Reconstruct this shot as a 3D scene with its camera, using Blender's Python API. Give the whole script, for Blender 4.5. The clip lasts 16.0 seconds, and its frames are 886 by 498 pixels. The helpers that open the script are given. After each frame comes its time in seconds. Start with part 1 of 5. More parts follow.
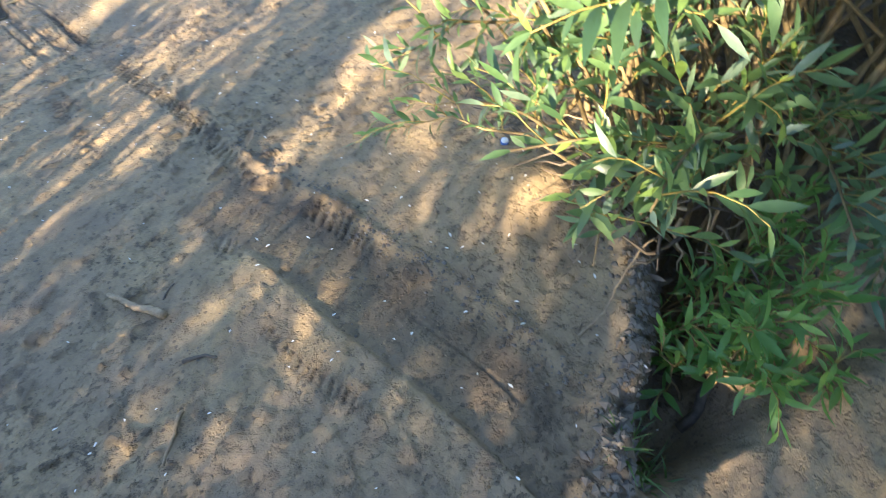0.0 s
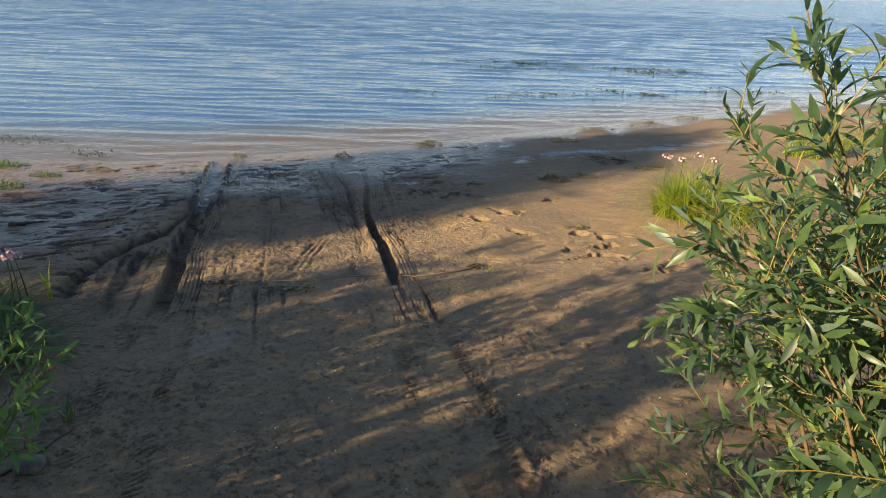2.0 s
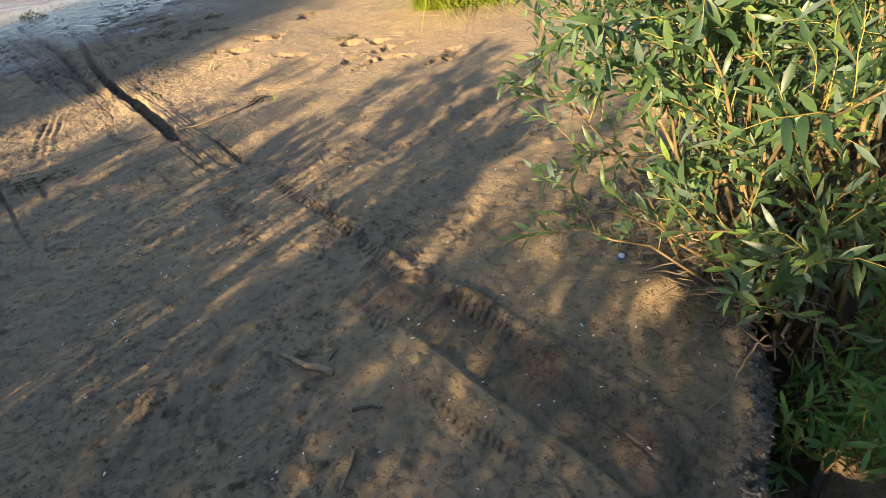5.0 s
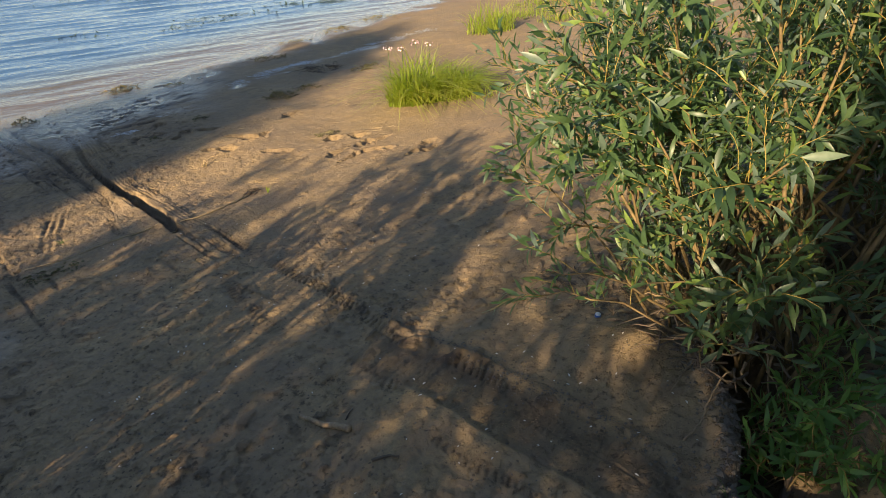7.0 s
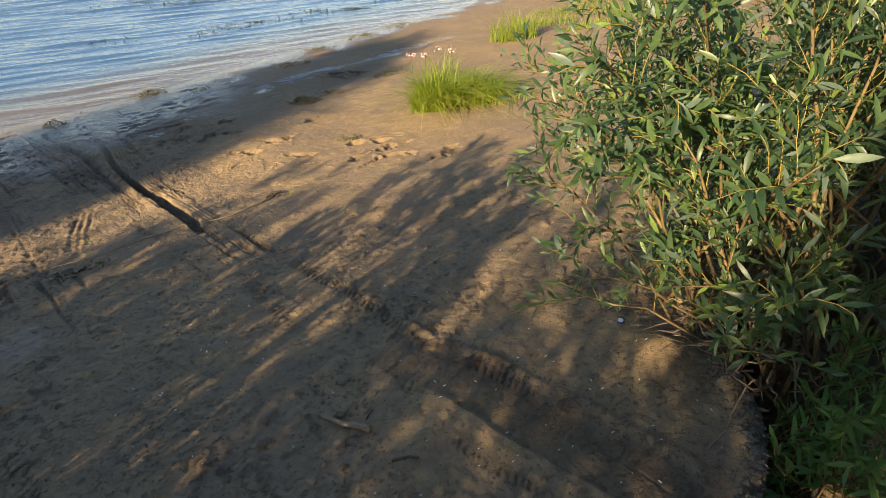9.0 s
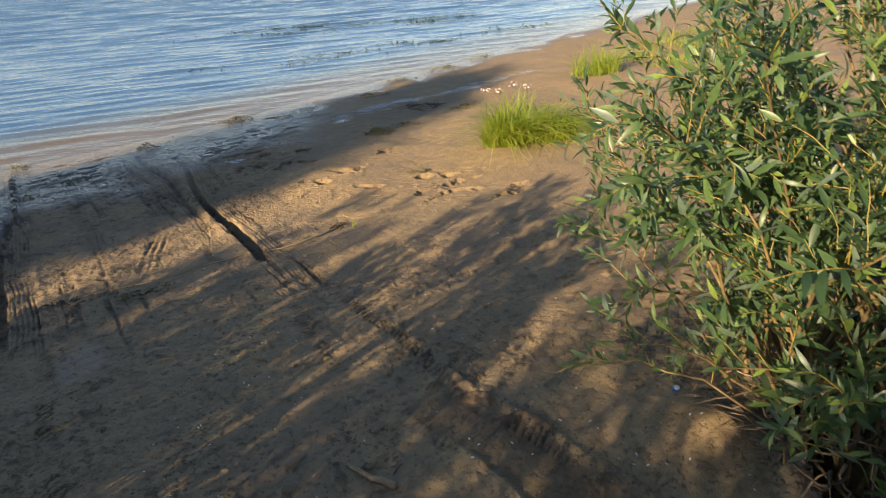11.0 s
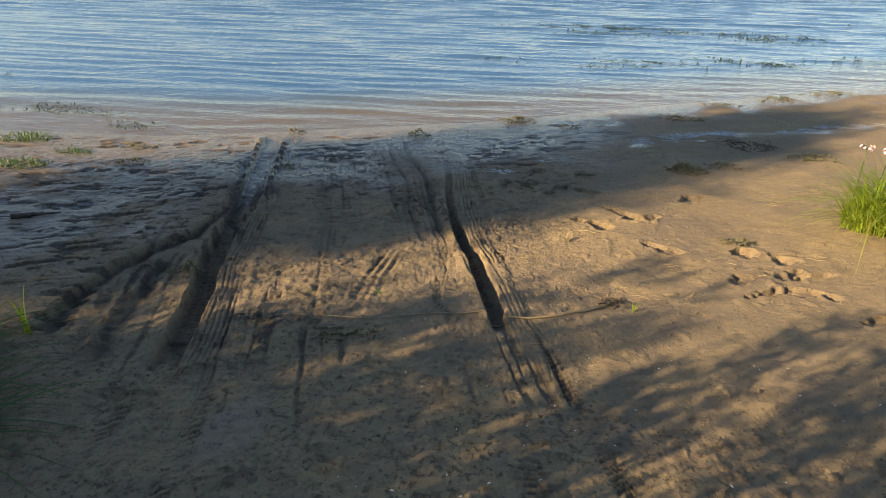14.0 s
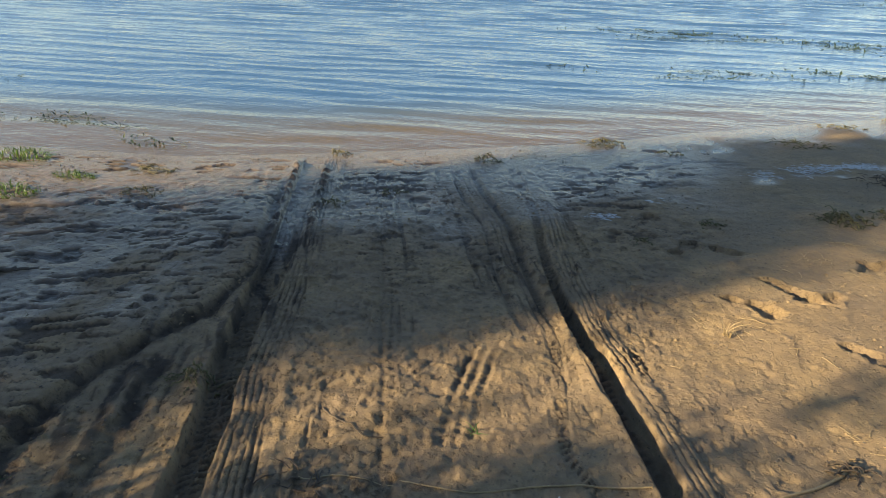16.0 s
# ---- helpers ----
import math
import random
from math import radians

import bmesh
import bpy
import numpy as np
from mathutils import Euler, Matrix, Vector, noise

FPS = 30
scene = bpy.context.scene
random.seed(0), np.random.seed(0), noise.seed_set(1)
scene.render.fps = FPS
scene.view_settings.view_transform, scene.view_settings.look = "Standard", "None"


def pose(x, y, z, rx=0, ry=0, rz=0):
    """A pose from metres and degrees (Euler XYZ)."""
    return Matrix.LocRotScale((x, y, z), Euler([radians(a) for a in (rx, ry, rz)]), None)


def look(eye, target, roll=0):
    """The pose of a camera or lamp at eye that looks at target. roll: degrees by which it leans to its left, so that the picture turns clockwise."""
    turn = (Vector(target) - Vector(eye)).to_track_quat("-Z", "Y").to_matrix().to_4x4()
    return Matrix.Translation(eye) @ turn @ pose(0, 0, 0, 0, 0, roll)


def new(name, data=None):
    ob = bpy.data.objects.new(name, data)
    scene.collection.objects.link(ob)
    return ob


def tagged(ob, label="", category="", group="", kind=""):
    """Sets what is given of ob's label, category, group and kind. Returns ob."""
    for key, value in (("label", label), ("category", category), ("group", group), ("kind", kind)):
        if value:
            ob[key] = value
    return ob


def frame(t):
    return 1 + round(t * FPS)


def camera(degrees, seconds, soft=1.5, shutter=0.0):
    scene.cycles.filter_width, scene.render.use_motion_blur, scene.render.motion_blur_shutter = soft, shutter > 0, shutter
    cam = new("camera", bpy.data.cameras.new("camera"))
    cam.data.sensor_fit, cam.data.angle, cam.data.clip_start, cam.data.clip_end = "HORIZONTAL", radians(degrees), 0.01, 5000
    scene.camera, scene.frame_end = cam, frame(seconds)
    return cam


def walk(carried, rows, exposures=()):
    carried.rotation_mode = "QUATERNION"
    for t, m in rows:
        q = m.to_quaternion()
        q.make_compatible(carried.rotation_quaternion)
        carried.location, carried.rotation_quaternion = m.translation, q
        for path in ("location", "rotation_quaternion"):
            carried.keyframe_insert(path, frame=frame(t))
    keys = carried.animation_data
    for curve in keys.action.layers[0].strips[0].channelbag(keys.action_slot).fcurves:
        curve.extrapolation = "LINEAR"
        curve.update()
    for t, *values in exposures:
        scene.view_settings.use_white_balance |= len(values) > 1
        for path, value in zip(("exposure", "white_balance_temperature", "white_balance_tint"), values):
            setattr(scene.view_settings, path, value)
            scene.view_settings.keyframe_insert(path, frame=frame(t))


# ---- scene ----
cam = camera(69.5, 16.0, soft=0.75, shutter=0.15)
PATH = [
    (0, (0.035, 0.62, 2.036), (0.512, 1.766, 0.468), -5.1),
    (0.5, (-0.091, 0.442, 2.173), (0.166, 1.943, 0.876), -1.3),
    (1, (-0.161, 0.261, 2.281), (-0.098, 1.967, 1.238), 0.7),
    (1.5, (-0.15, 0.241, 2.348), (-0.225, 2.044, 1.485), 1.8),
    (2, (-0.142, 0.241, 2.399), (-0.268, 2.072, 1.604), 1.9),
    (2.5, (-0.181, 0.249, 2.416), (-0.325, 2.088, 1.643), 1.9),
    (3, (-0.214, 0.267, 2.379), (-0.375, 2.111, 1.621), 1.8),
    (3.5, (-0.261, 0.268, 2.324), (-0.351, 2.121, 1.577), 1.4),
    (4, (-0.297, 0.366, 2.217), (-0.137, 2.098, 1.229), -0.7),
    (4.5, (-0.388, 0.422, 2.126), (0.047, 1.931, 0.889), -3.1),
    (7, (-0.708, 0.155, 2.279), (-0.004, 1.739, 1.281), -2.3),
    (7.5, (-0.741, 0.158, 2.277), (-0.053, 1.755, 1.29), -2.2),
    (8, (-0.749, 0.15, 2.279), (-0.078, 1.759, 1.299), -2.2),
    (10.5, (-0.597, 0.18, 2.221), (-0.002, 1.83, 1.261), -3.2),
    (11, (-0.545, 0.225, 2.286), (-0.104, 1.961, 1.396), -2.9),
    (11.5, (-0.553, 0.267, 2.339), (-0.37, 2.107, 1.578), 0.0),
    (12, (-0.583, 0.339, 2.344), (-0.54, 2.191, 1.59), 0.7),
    (12.5, (-0.582, 0.51, 2.298), (-0.628, 2.351, 1.518), 1.1),
    (13, (-0.629, 0.943, 2.212), (-0.851, 2.736, 1.355), 1.6),
    (13.5, (-0.606, 1.326, 2.134), (-0.89, 3.102, 1.258), 1.4),
    (14, (-0.612, 1.686, 2.075), (-0.919, 3.457, 1.196), 1.4),
    (14.5, (-0.761, 2.045, 2.019), (-1.083, 3.809, 1.134), 1.4),
    (15, (-0.899, 2.394, 1.957), (-1.238, 4.154, 1.07), 1.3),
    (15.5, (-1.058, 2.709, 1.913), (-1.413, 4.466, 1.026), 1.4),
    (16, (-1.265, 2.936, 1.903), (-1.656, 4.692, 1.029), 1.8),
]
walk(cam, [(t, look(eye, target, roll)) for t, eye, target, roll in PATH],
     [(0.0, 3.48, 6000, 12), (0.5, 2.75, 6300, 13), (1.0, 1.95, 6850, 15), (1.5, 1.47, 6700, 16), (3.5, 1.48, 6600, 14), (4.0, 1.7, 6850, 15), (4.5, 2.36, 6850, 15), (5.2, 2.2, 6850, 15), (6.8, 1.55, 6850, 15), (8.2, 1.58, 6850, 15), (10.5, 1.72, 6850, 15), (11.2, 1.52, 6850, 15), (12.0, 1.43, 6600, 14), (13.0, 1.5, 6800, 12), (14.5, 1.58, 6700, 11), (16.0, 1.62, 6600, 9)])

# ---- world, sun and exposure ----
SUN_AZ, SUN_EL = radians(36.0), radians(20.0)
SUN_WAY = Vector((math.cos(SUN_AZ) * math.cos(SUN_EL), math.sin(SUN_AZ) * math.cos(SUN_EL), -math.sin(SUN_EL)))
world = bpy.data.worlds.new("sky")
scene.world = world
world.use_nodes = True
wn = world.node_tree
sky = wn.nodes.new("ShaderNodeTexSky")
sky.sky_type, sky.sun_disc = "NISHITA", False
sky.sun_elevation, sky.sun_rotation = SUN_EL, radians(234.0)
sky.air_density, sky.dust_density, sky.ozone_density = 1.0, 0.2, 3.0
tint = wn.nodes.new("ShaderNodeMix")
tint.data_type, tint.blend_type = "RGBA", "MULTIPLY"
tint.inputs[0].default_value, tint.inputs[7].default_value = 1.0, (1.05, 0.97, 0.915, 1)
wn.links.new(sky.outputs["Color"], tint.inputs[6])
wn.links.new(tint.outputs[2], wn.nodes["Background"].inputs["Color"])
wn.nodes["Background"].inputs["Strength"].default_value = 0.075
sun = new("sun", bpy.data.lights.new("sun", "SUN"))
sun.data.energy, sun.data.angle, sun.data.color = 5.0, radians(0.5), (1.0, 0.80, 0.50)
sun.matrix_world = Matrix.Translation((-20, -15, 15)) @ SUN_WAY.to_track_quat("-Z", "Y").to_matrix().to_4x4()


# ---- materials ----
def node_material(name):
    m = bpy.data.materials.new(name)
    m.use_nodes = True
    nt = m.node_tree
    return m, nt, nt.nodes["Principled BSDF"]


def add_node(nt, kind, **sets):
    n = nt.nodes.new(kind)
    for k, v in sets.items():
        n.inputs[k.replace("_", " ")].default_value = v
    return n


def ramp(nt, fac, stops):
    r = nt.nodes.new("ShaderNodeValToRGB")
    el = r.color_ramp.elements
    while len(el) < len(stops):
        el.new(0.5)
    for e, (p, c) in zip(el, stops):
        e.position, e.color = p, (*c, 1)
    nt.links.new(fac, r.inputs["Fac"])
    return r.outputs["Color"]


def mix(nt, fac, a, b, mode="MIX"):
    m = nt.nodes.new("ShaderNodeMix")
    m.data_type, m.blend_type = "RGBA", mode
    for sock, v in ((m.inputs[0], fac), (m.inputs[6], a), (m.inputs[7], b)):
        if isinstance(v, (int, float)):
            sock.default_value = v
        elif isinstance(v, tuple):
            sock.default_value = (*v, 1)
        else:
            nt.links.new(v, sock)
    return m.outputs[2]


def maths(nt, op, a, b=0.0):
    m = nt.nodes.new("ShaderNodeMath")
    m.operation = op
    for sock, v in zip(m.inputs, (a, b)):
        if isinstance(v, (int, float)):
            sock.default_value = v
        else:
            nt.links.new(v, sock)
    return m.outputs[0]


def coords(nt):
    return nt.nodes.new("ShaderNodeTexCoord").outputs["Object"]


def grain(nt, scale, detail=4.0, rough=0.6, where=None):
    n = add_node(nt, "ShaderNodeTexNoise", Scale=scale, Detail=detail, Roughness=rough)
    nt.links.new(where or coords(nt), n.inputs["Vector"])
    return n.outputs["Fac"]


def bump(nt, bsdf, height, strength, distance):
    b = add_node(nt, "ShaderNodeBump", Strength=strength, Distance=distance)
    nt.links.new(height, b.inputs["Height"])
    nt.links.new(b.outputs["Normal"], bsdf.inputs["Normal"])


def sand_material():
    m, nt, bsdf = node_material("river_sand")
    at = nt.nodes.new("ShaderNodeAttribute")
    at.attribute_name = "wet"
    wet = at.outputs["Fac"]
    big, mid, fine = grain(nt, 1.3, 5), grain(nt, 9.0, 6, 0.65), grain(nt, 160.0, 3, 0.7)
    dry = ramp(nt, mid, [(0.3, (0.236, 0.161, 0.075)), (0.5, (0.330, 0.229, 0.109)), (0.7, (0.395, 0.283, 0.139))])
    dry = mix(nt, ramp(nt, big, [(0.38, (0, 0, 0)), (0.66, (1, 1, 1))]), dry, (0.250, 0.177, 0.098))
    dry = mix(nt, ramp(nt, fine, [(0.3, (0.55, 0.55, 0.55)), (0.72, (0, 0, 0))]), dry, (0.12, 0.09, 0.062))
    speck = add_node(nt, "ShaderNodeTexVoronoi", Scale=75.0, Randomness=1.0)
    nt.links.new(coords(nt), speck.inputs["Vector"])
    spots = maths(nt, "MULTIPLY", maths(nt, "LESS_THAN", speck.outputs["Distance"], 0.16), maths(nt, "GREATER_THAN", grain(nt, 5.0, 3), 0.52))
    dry = mix(nt, maths(nt, "MULTIPLY", spots, 0.8), dry, (0.055, 0.042, 0.03))
    bits = add_node(nt, "ShaderNodeTexVoronoi", Scale=38.0, Randomness=1.0)
    nt.links.new(coords(nt), bits.inputs["Vector"])
    sparse = nt.nodes.new("ShaderNodeSeparateColor")
    nt.links.new(bits.outputs["Color"], sparse.inputs[0])
    few = maths(nt, "MULTIPLY", maths(nt, "LESS_THAN", bits.outputs["Distance"], 0.23), maths(nt, "GREATER_THAN", sparse.outputs[0], 0.72))
    dry = mix(nt, maths(nt, "MULTIPLY", few, 0.75), dry, (0.06, 0.045, 0.03))
    dry = mix(nt, ramp(nt, grain(nt, 34.0, 4, 0.7), [(0.50, (0, 0, 0)), (0.68, (0.5, 0.5, 0.5))]), dry, (0.138, 0.099, 0.067))
    dry = mix(nt, ramp(nt, grain(nt, 4.2, 5, 0.7), [(0.42, (0, 0, 0)), (0.62, (0.5, 0.5, 0.5))]), dry, (0.170, 0.125, 0.084))
    damp = ramp(nt, mid, [(0.3, (0.118, 0.090, 0.063)), (0.7, (0.184, 0.142, 0.102))])
    # mud: dark soil tone that also carries painted shade of grooves, pits and edges
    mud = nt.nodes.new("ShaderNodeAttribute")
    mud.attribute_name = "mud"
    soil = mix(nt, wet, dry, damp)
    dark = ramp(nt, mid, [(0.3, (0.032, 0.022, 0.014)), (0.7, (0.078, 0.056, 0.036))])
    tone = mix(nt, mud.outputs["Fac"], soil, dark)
    flecks = ramp(nt, grain(nt, 24.0, 6, 0.75), [(0.545, (0, 0, 0)), (0.59, (1, 1, 1))])
    flecks = maths(nt, "MULTIPLY", flecks, ramp(nt, grain(nt, 1.7, 4, 0.6), [(0.38, (0.12, 0.12, 0.12)), (0.60, (1, 1, 1))]))
    crumbly = nt.nodes.new("ShaderNodeAttribute")
    crumbly.attribute_name = "crumbly"
    flecks = maths(nt, "MULTIPLY", flecks, crumbly.outputs["Fac"])
    tone = mix(nt, maths(nt, "MULTIPLY", flecks, 0.55), tone, (0.038, 0.03, 0.021))
    nt.links.new(tone, bsdf.inputs["Base Color"])
    rough = nt.nodes.new("ShaderNodeMapRange")
    for k, v in (("From Min", 0.0), ("From Max", 1.0), ("To Min", 0.95), ("To Max", 0.11)):
        rough.inputs[k].default_value = v
    nt.links.new(wet, rough.inputs["Value"])
    nt.links.new(rough.outputs["Result"], bsdf.inputs["Roughness"])
    dents = ramp(nt, grain(nt, 30.0, 5, 0.65), [(0.30, (0, 0, 0)), (0.46, (1, 1, 1))])
    lumps = ramp(nt, grain(nt, 48.0, 3, 0.6), [(0.58, (0, 0, 0)), (0.74, (1, 1, 1))])
    hill = maths(nt, "ADD", maths(nt, "MULTIPLY", dents, 0.5), maths(nt, "ADD", maths(nt, "MULTIPLY", lumps, 0.48), maths(nt, "ADD", maths(nt, "MULTIPLY", fine, 0.26), maths(nt, "MULTIPLY", flecks, 0.3))))
    hill = maths(nt, "MULTIPLY", hill, maths(nt, "SUBTRACT", 1.0, maths(nt, "MULTIPLY", wet, 0.6)))
    bump(nt, bsdf, hill, 0.9, 0.012)
    return m


def water_material():
    m, nt, bsdf = node_material("river_water")
    at = nt.nodes.new("ShaderNodeAttribute")
    at.attribute_name = "clear"
    nt.links.new(ramp(nt, at.outputs["Fac"], [(0.0, (0.038, 0.095, 0.19)), (0.3, (0.08, 0.112, 0.145)), (0.65, (0.15, 0.14, 0.115)), (1.0, (0.33, 0.285, 0.215))]), bsdf.inputs["Base Color"])
    nt.links.new(maths(nt, "MULTIPLY", at.outputs["Fac"], at.outputs["Fac"]), bsdf.inputs["Transmission Weight"])
    bsdf.inputs["IOR"].default_value = 1.33
    way = nt.nodes.new("ShaderNodeSeparateXYZ")
    nt.links.new(coords(nt), way.inputs[0])
    chop = nt.nodes.new("ShaderNodeMapRange")
    for k, v in (("From Min", 11.0), ("From Max", 45.0), ("To Min", 0.03), ("To Max", 0.20)):
        chop.inputs[k].default_value = v
    nt.links.new(way.outputs["Y"], chop.inputs["Value"])
    nt.links.new(chop.outputs["Result"], bsdf.inputs["Roughness"])
    mp = nt.nodes.new("ShaderNodeMapping")
    mp.inputs["Scale"].default_value = (0.55, 1.0, 1.0)
    mp.inputs["Rotation"].default_value = (0, 0, radians(-8))
    nt.links.new(coords(nt), mp.inputs["Vector"])
    h = maths(nt, "ADD", grain(nt, 3.4, 5, 0.6, mp.outputs["Vector"]), maths(nt, "MULTIPLY", grain(nt, 9.0, 3, 0.5, mp.outputs["Vector"]), 0.3))
    fine = nt.nodes.new("ShaderNodeMapping")
    fine.inputs["Scale"].default_value = (0.28, 1.0, 1.0)
    fine.inputs["Rotation"].default_value = (0, 0, radians(-5))
    nt.links.new(coords(nt), fine.inputs["Vector"])
    h = maths(nt, "ADD", h, maths(nt, "MULTIPLY", grain(nt, 11.0, 3, 0.55, fine.outputs["Vector"]), 0.5))
    far = nt.nodes.new("ShaderNodeMapRange")
    for k, v in (("From Min", 12.0), ("From Max", 60.0), ("To Min", 1.0), ("To Max", 5.0)):
        far.inputs[k].default_value = v
    nt.links.new(way.outputs["Y"], far.inputs["Value"])
    bump(nt, bsdf, maths(nt, "MULTIPLY", h, far.outputs["Result"]), 0.6, 0.026)
    return m


def leaf_material(name, dark, light, old, glow=0.35, rough=0.42, pale=None):
    m, nt, bsdf = node_material(name)
    isle, ob = nt.nodes.new("ShaderNodeNewGeometry"), nt.nodes.new("ShaderNodeObjectInfo")
    r = maths(nt, "FRACT", maths(nt, "ADD", isle.outputs["Random Per Island"], ob.outputs["Random"]))
    mid = tuple((a + b) / 2 for a, b in zip(dark, light))
    stops = [(0.0, dark), (0.55, mid), (0.9, light), (1.0, old)] if pale is None else [(0.0, dark), (0.48, mid), (0.72, light), (0.82, old), (0.9, pale), (1.0, pale)]
    col = ramp(nt, r, stops)
    col = mix(nt, ramp(nt, grain(nt, 60.0, 3), [(0.35, (0, 0, 0)), (0.75, (0.5, 0.5, 0.5))]), col, tuple(0.6 * v for v in dark))
    nt.links.new(col, bsdf.inputs["Base Color"])
    bsdf.inputs["Roughness"].default_value = rough
    tr = nt.nodes.new("ShaderNodeBsdfTranslucent")
    nt.links.new(mix(nt, 0.6, col, tuple(min(1, 2.6 * v) for v in light)), tr.inputs["Color"])
    mx = nt.nodes.new("ShaderNodeMixShader")
    mx.inputs[0].default_value = glow
    nt.links.new(bsdf.outputs[0], mx.inputs[1])
    nt.links.new(tr.outputs[0], mx.inputs[2])
    nt.links.new(mx.outputs[0], nt.nodes["Material Output"].inputs["Surface"])
    return m


def plain_material(name, a, b, scale=30.0, rough=0.8, depth=0.003, stretch=None):
    m, nt, bsdf = node_material(name)
    where = coords(nt)
    if stretch:
        mp = nt.nodes.new("ShaderNodeMapping")
        mp.inputs["Scale"].default_value = stretch
        nt.links.new(where, mp.inputs["Vector"])
        where = mp.outputs["Vector"]
    g = grain(nt, scale, 5, 0.65, where)
    ob = nt.nodes.new("ShaderNodeObjectInfo")
    col = ramp(nt, g, [(0.3, a), (0.7, b)])
    col = mix(nt, maths(nt, "MULTIPLY", ob.outputs["Random"], 0.35), col, tuple(0.6 * v for v in a))
    nt.links.new(col, bsdf.inputs["Base Color"])
    bsdf.inputs["Roughness"].default_value = rough
    bump(nt, bsdf, g, 0.6, depth)
    return m


SAND = sand_material()
WATER = water_material()
WILLOW_LEAF = leaf_material("willow_leaf", (0.026, 0.060, 0.029), (0.096, 0.160, 0.055), (0.18, 0.265, 0.048), 0.36, pale=(0.125, 0.175, 0.135))
SPROUT_LEAF = leaf_material("sprout_leaf", (0.045, 0.11, 0.03), (0.11, 0.22, 0.05), (0.21, 0.30, 0.05), 0.4)
TREE_LEAF = leaf_material("tree_leaf", (0.03, 0.07, 0.018), (0.09, 0.15, 0.03), (0.15, 0.17, 0.04), 0.25)
SEDGE = leaf_material("sedge_blade", (0.13, 0.19, 0.022), (0.30, 0.35, 0.04), (0.40, 0.34, 0.11), 0.45, 0.5)
GRASS = leaf_material("grass_blade", (0.03, 0.065, 0.016), (0.09, 0.15, 0.03), (0.17, 0.15, 0.08), 0.35, 0.5)
BARK = plain_material("willow_bark", (0.10, 0.068, 0.03), (0.19, 0.135, 0.055), 45.0, 0.8, 0.003)
TWIG = plain_material("young_twig", (0.17, 0.125, 0.03), (0.32, 0.23, 0.05), 40.0, 0.55, 0.001)
DRY = plain_material("dry_wood", (0.16, 0.11, 0.065), (0.34, 0.25, 0.15), 60.0, 0.85, 0.003)
DARK_WOOD = plain_material("dark_wood", (0.05, 0.038, 0.028), (0.12, 0.09, 0.065), 50.0, 0.85, 0.004)
STRAW = plain_material("dry_reed", (0.28, 0.20, 0.095), (0.44, 0.33, 0.17), 50.0, 0.6, 0.001)
WEED = plain_material("washed_up_weed", (0.055, 0.05, 0.022), (0.19, 0.165, 0.06), 70.0, 0.7, 0.003)
ALGA = plain_material("floating_weed", (0.018, 0.034, 0.018), (0.05, 0.075, 0.032), 30.0, 0.5, 0.004)
MUD = plain_material("dark_mud", (0.07, 0.058, 0.046), (0.145, 0.12, 0.095), 40.0, 0.85, 0.006)
FLAKE = plain_material("pale_flake", (0.6, 0.55, 0.48), (0.8, 0.76, 0.68), 90.0, 0.7, 0.0005)
FOAM = plain_material("dry_foam", (0.42, 0.43, 0.42), (0.62, 0.63, 0.62), 35.0, 0.8, 0.002)
PETAL = plain_material("pink_petal", (0.62, 0.36, 0.42), (0.8, 0.6, 0.64), 60.0, 0.6, 0.0005)
BLUE = plain_material("blue_plastic", (0.03, 0.10, 0.42), (0.05, 0.15, 0.5), 20.0, 0.35, 0.0002)
WHITE = plain_material("white_plastic", (0.65, 0.68, 0.72), (0.78, 0.8, 0.82), 20.0, 0.35, 0.0002)
ROCK = plain_material("grey_stone", (0.09, 0.078, 0.065), (0.22, 0.19, 0.16), 35.0, 0.85, 0.006)
FAR_LEAF = leaf_material("far_leaf", (0.05, 0.085, 0.03), (0.12, 0.15, 0.05), (0.17, 0.17, 0.06), 0.2, 0.7)


# ---- small builders ----
def mesh_of(name, verts, faces, material, smooth=True):
    """A mesh from arrays: faces is an (n, 3) or (n, 4) array."""
    verts, faces = np.asarray(verts, np.float32), np.asarray(faces, np.int32)
    me = bpy.data.meshes.new(name)
    me.vertices.add(len(verts))
    me.vertices.foreach_set("co", verts.ravel())
    n, k = faces.shape
    me.loops.add(n * k)
    me.loops.foreach_set("vertex_index", faces.ravel())
    me.polygons.add(n)
    me.polygons.foreach_set("loop_start", np.arange(0, n * k, k, dtype=np.int32))
    me.polygons.foreach_set("use_smooth", np.full(n, smooth))
    me.update(calc_edges=True)
    me.materials.append(material)
    return me


def child(name, me, parent, label="", kind=""):
    ob = new(name, me)
    ob.parent = parent
    return tagged(ob, label=label, kind=kind)


def part(name, bm, material, parent, label="", kind=""):
    me = bpy.data.meshes.new(name)
    bm.to_mesh(me)
    bm.free()
    for p in me.polygons:
        p.use_smooth = True
    me.materials.append(material)
    return child(name, me, parent, label, kind)


def thing(name, place, label, category, group="", kind=""):
    ob = new(name)
    ob.location = place
    ob.empty_display_size = 0.1
    return tagged(ob, label, category, group, kind)


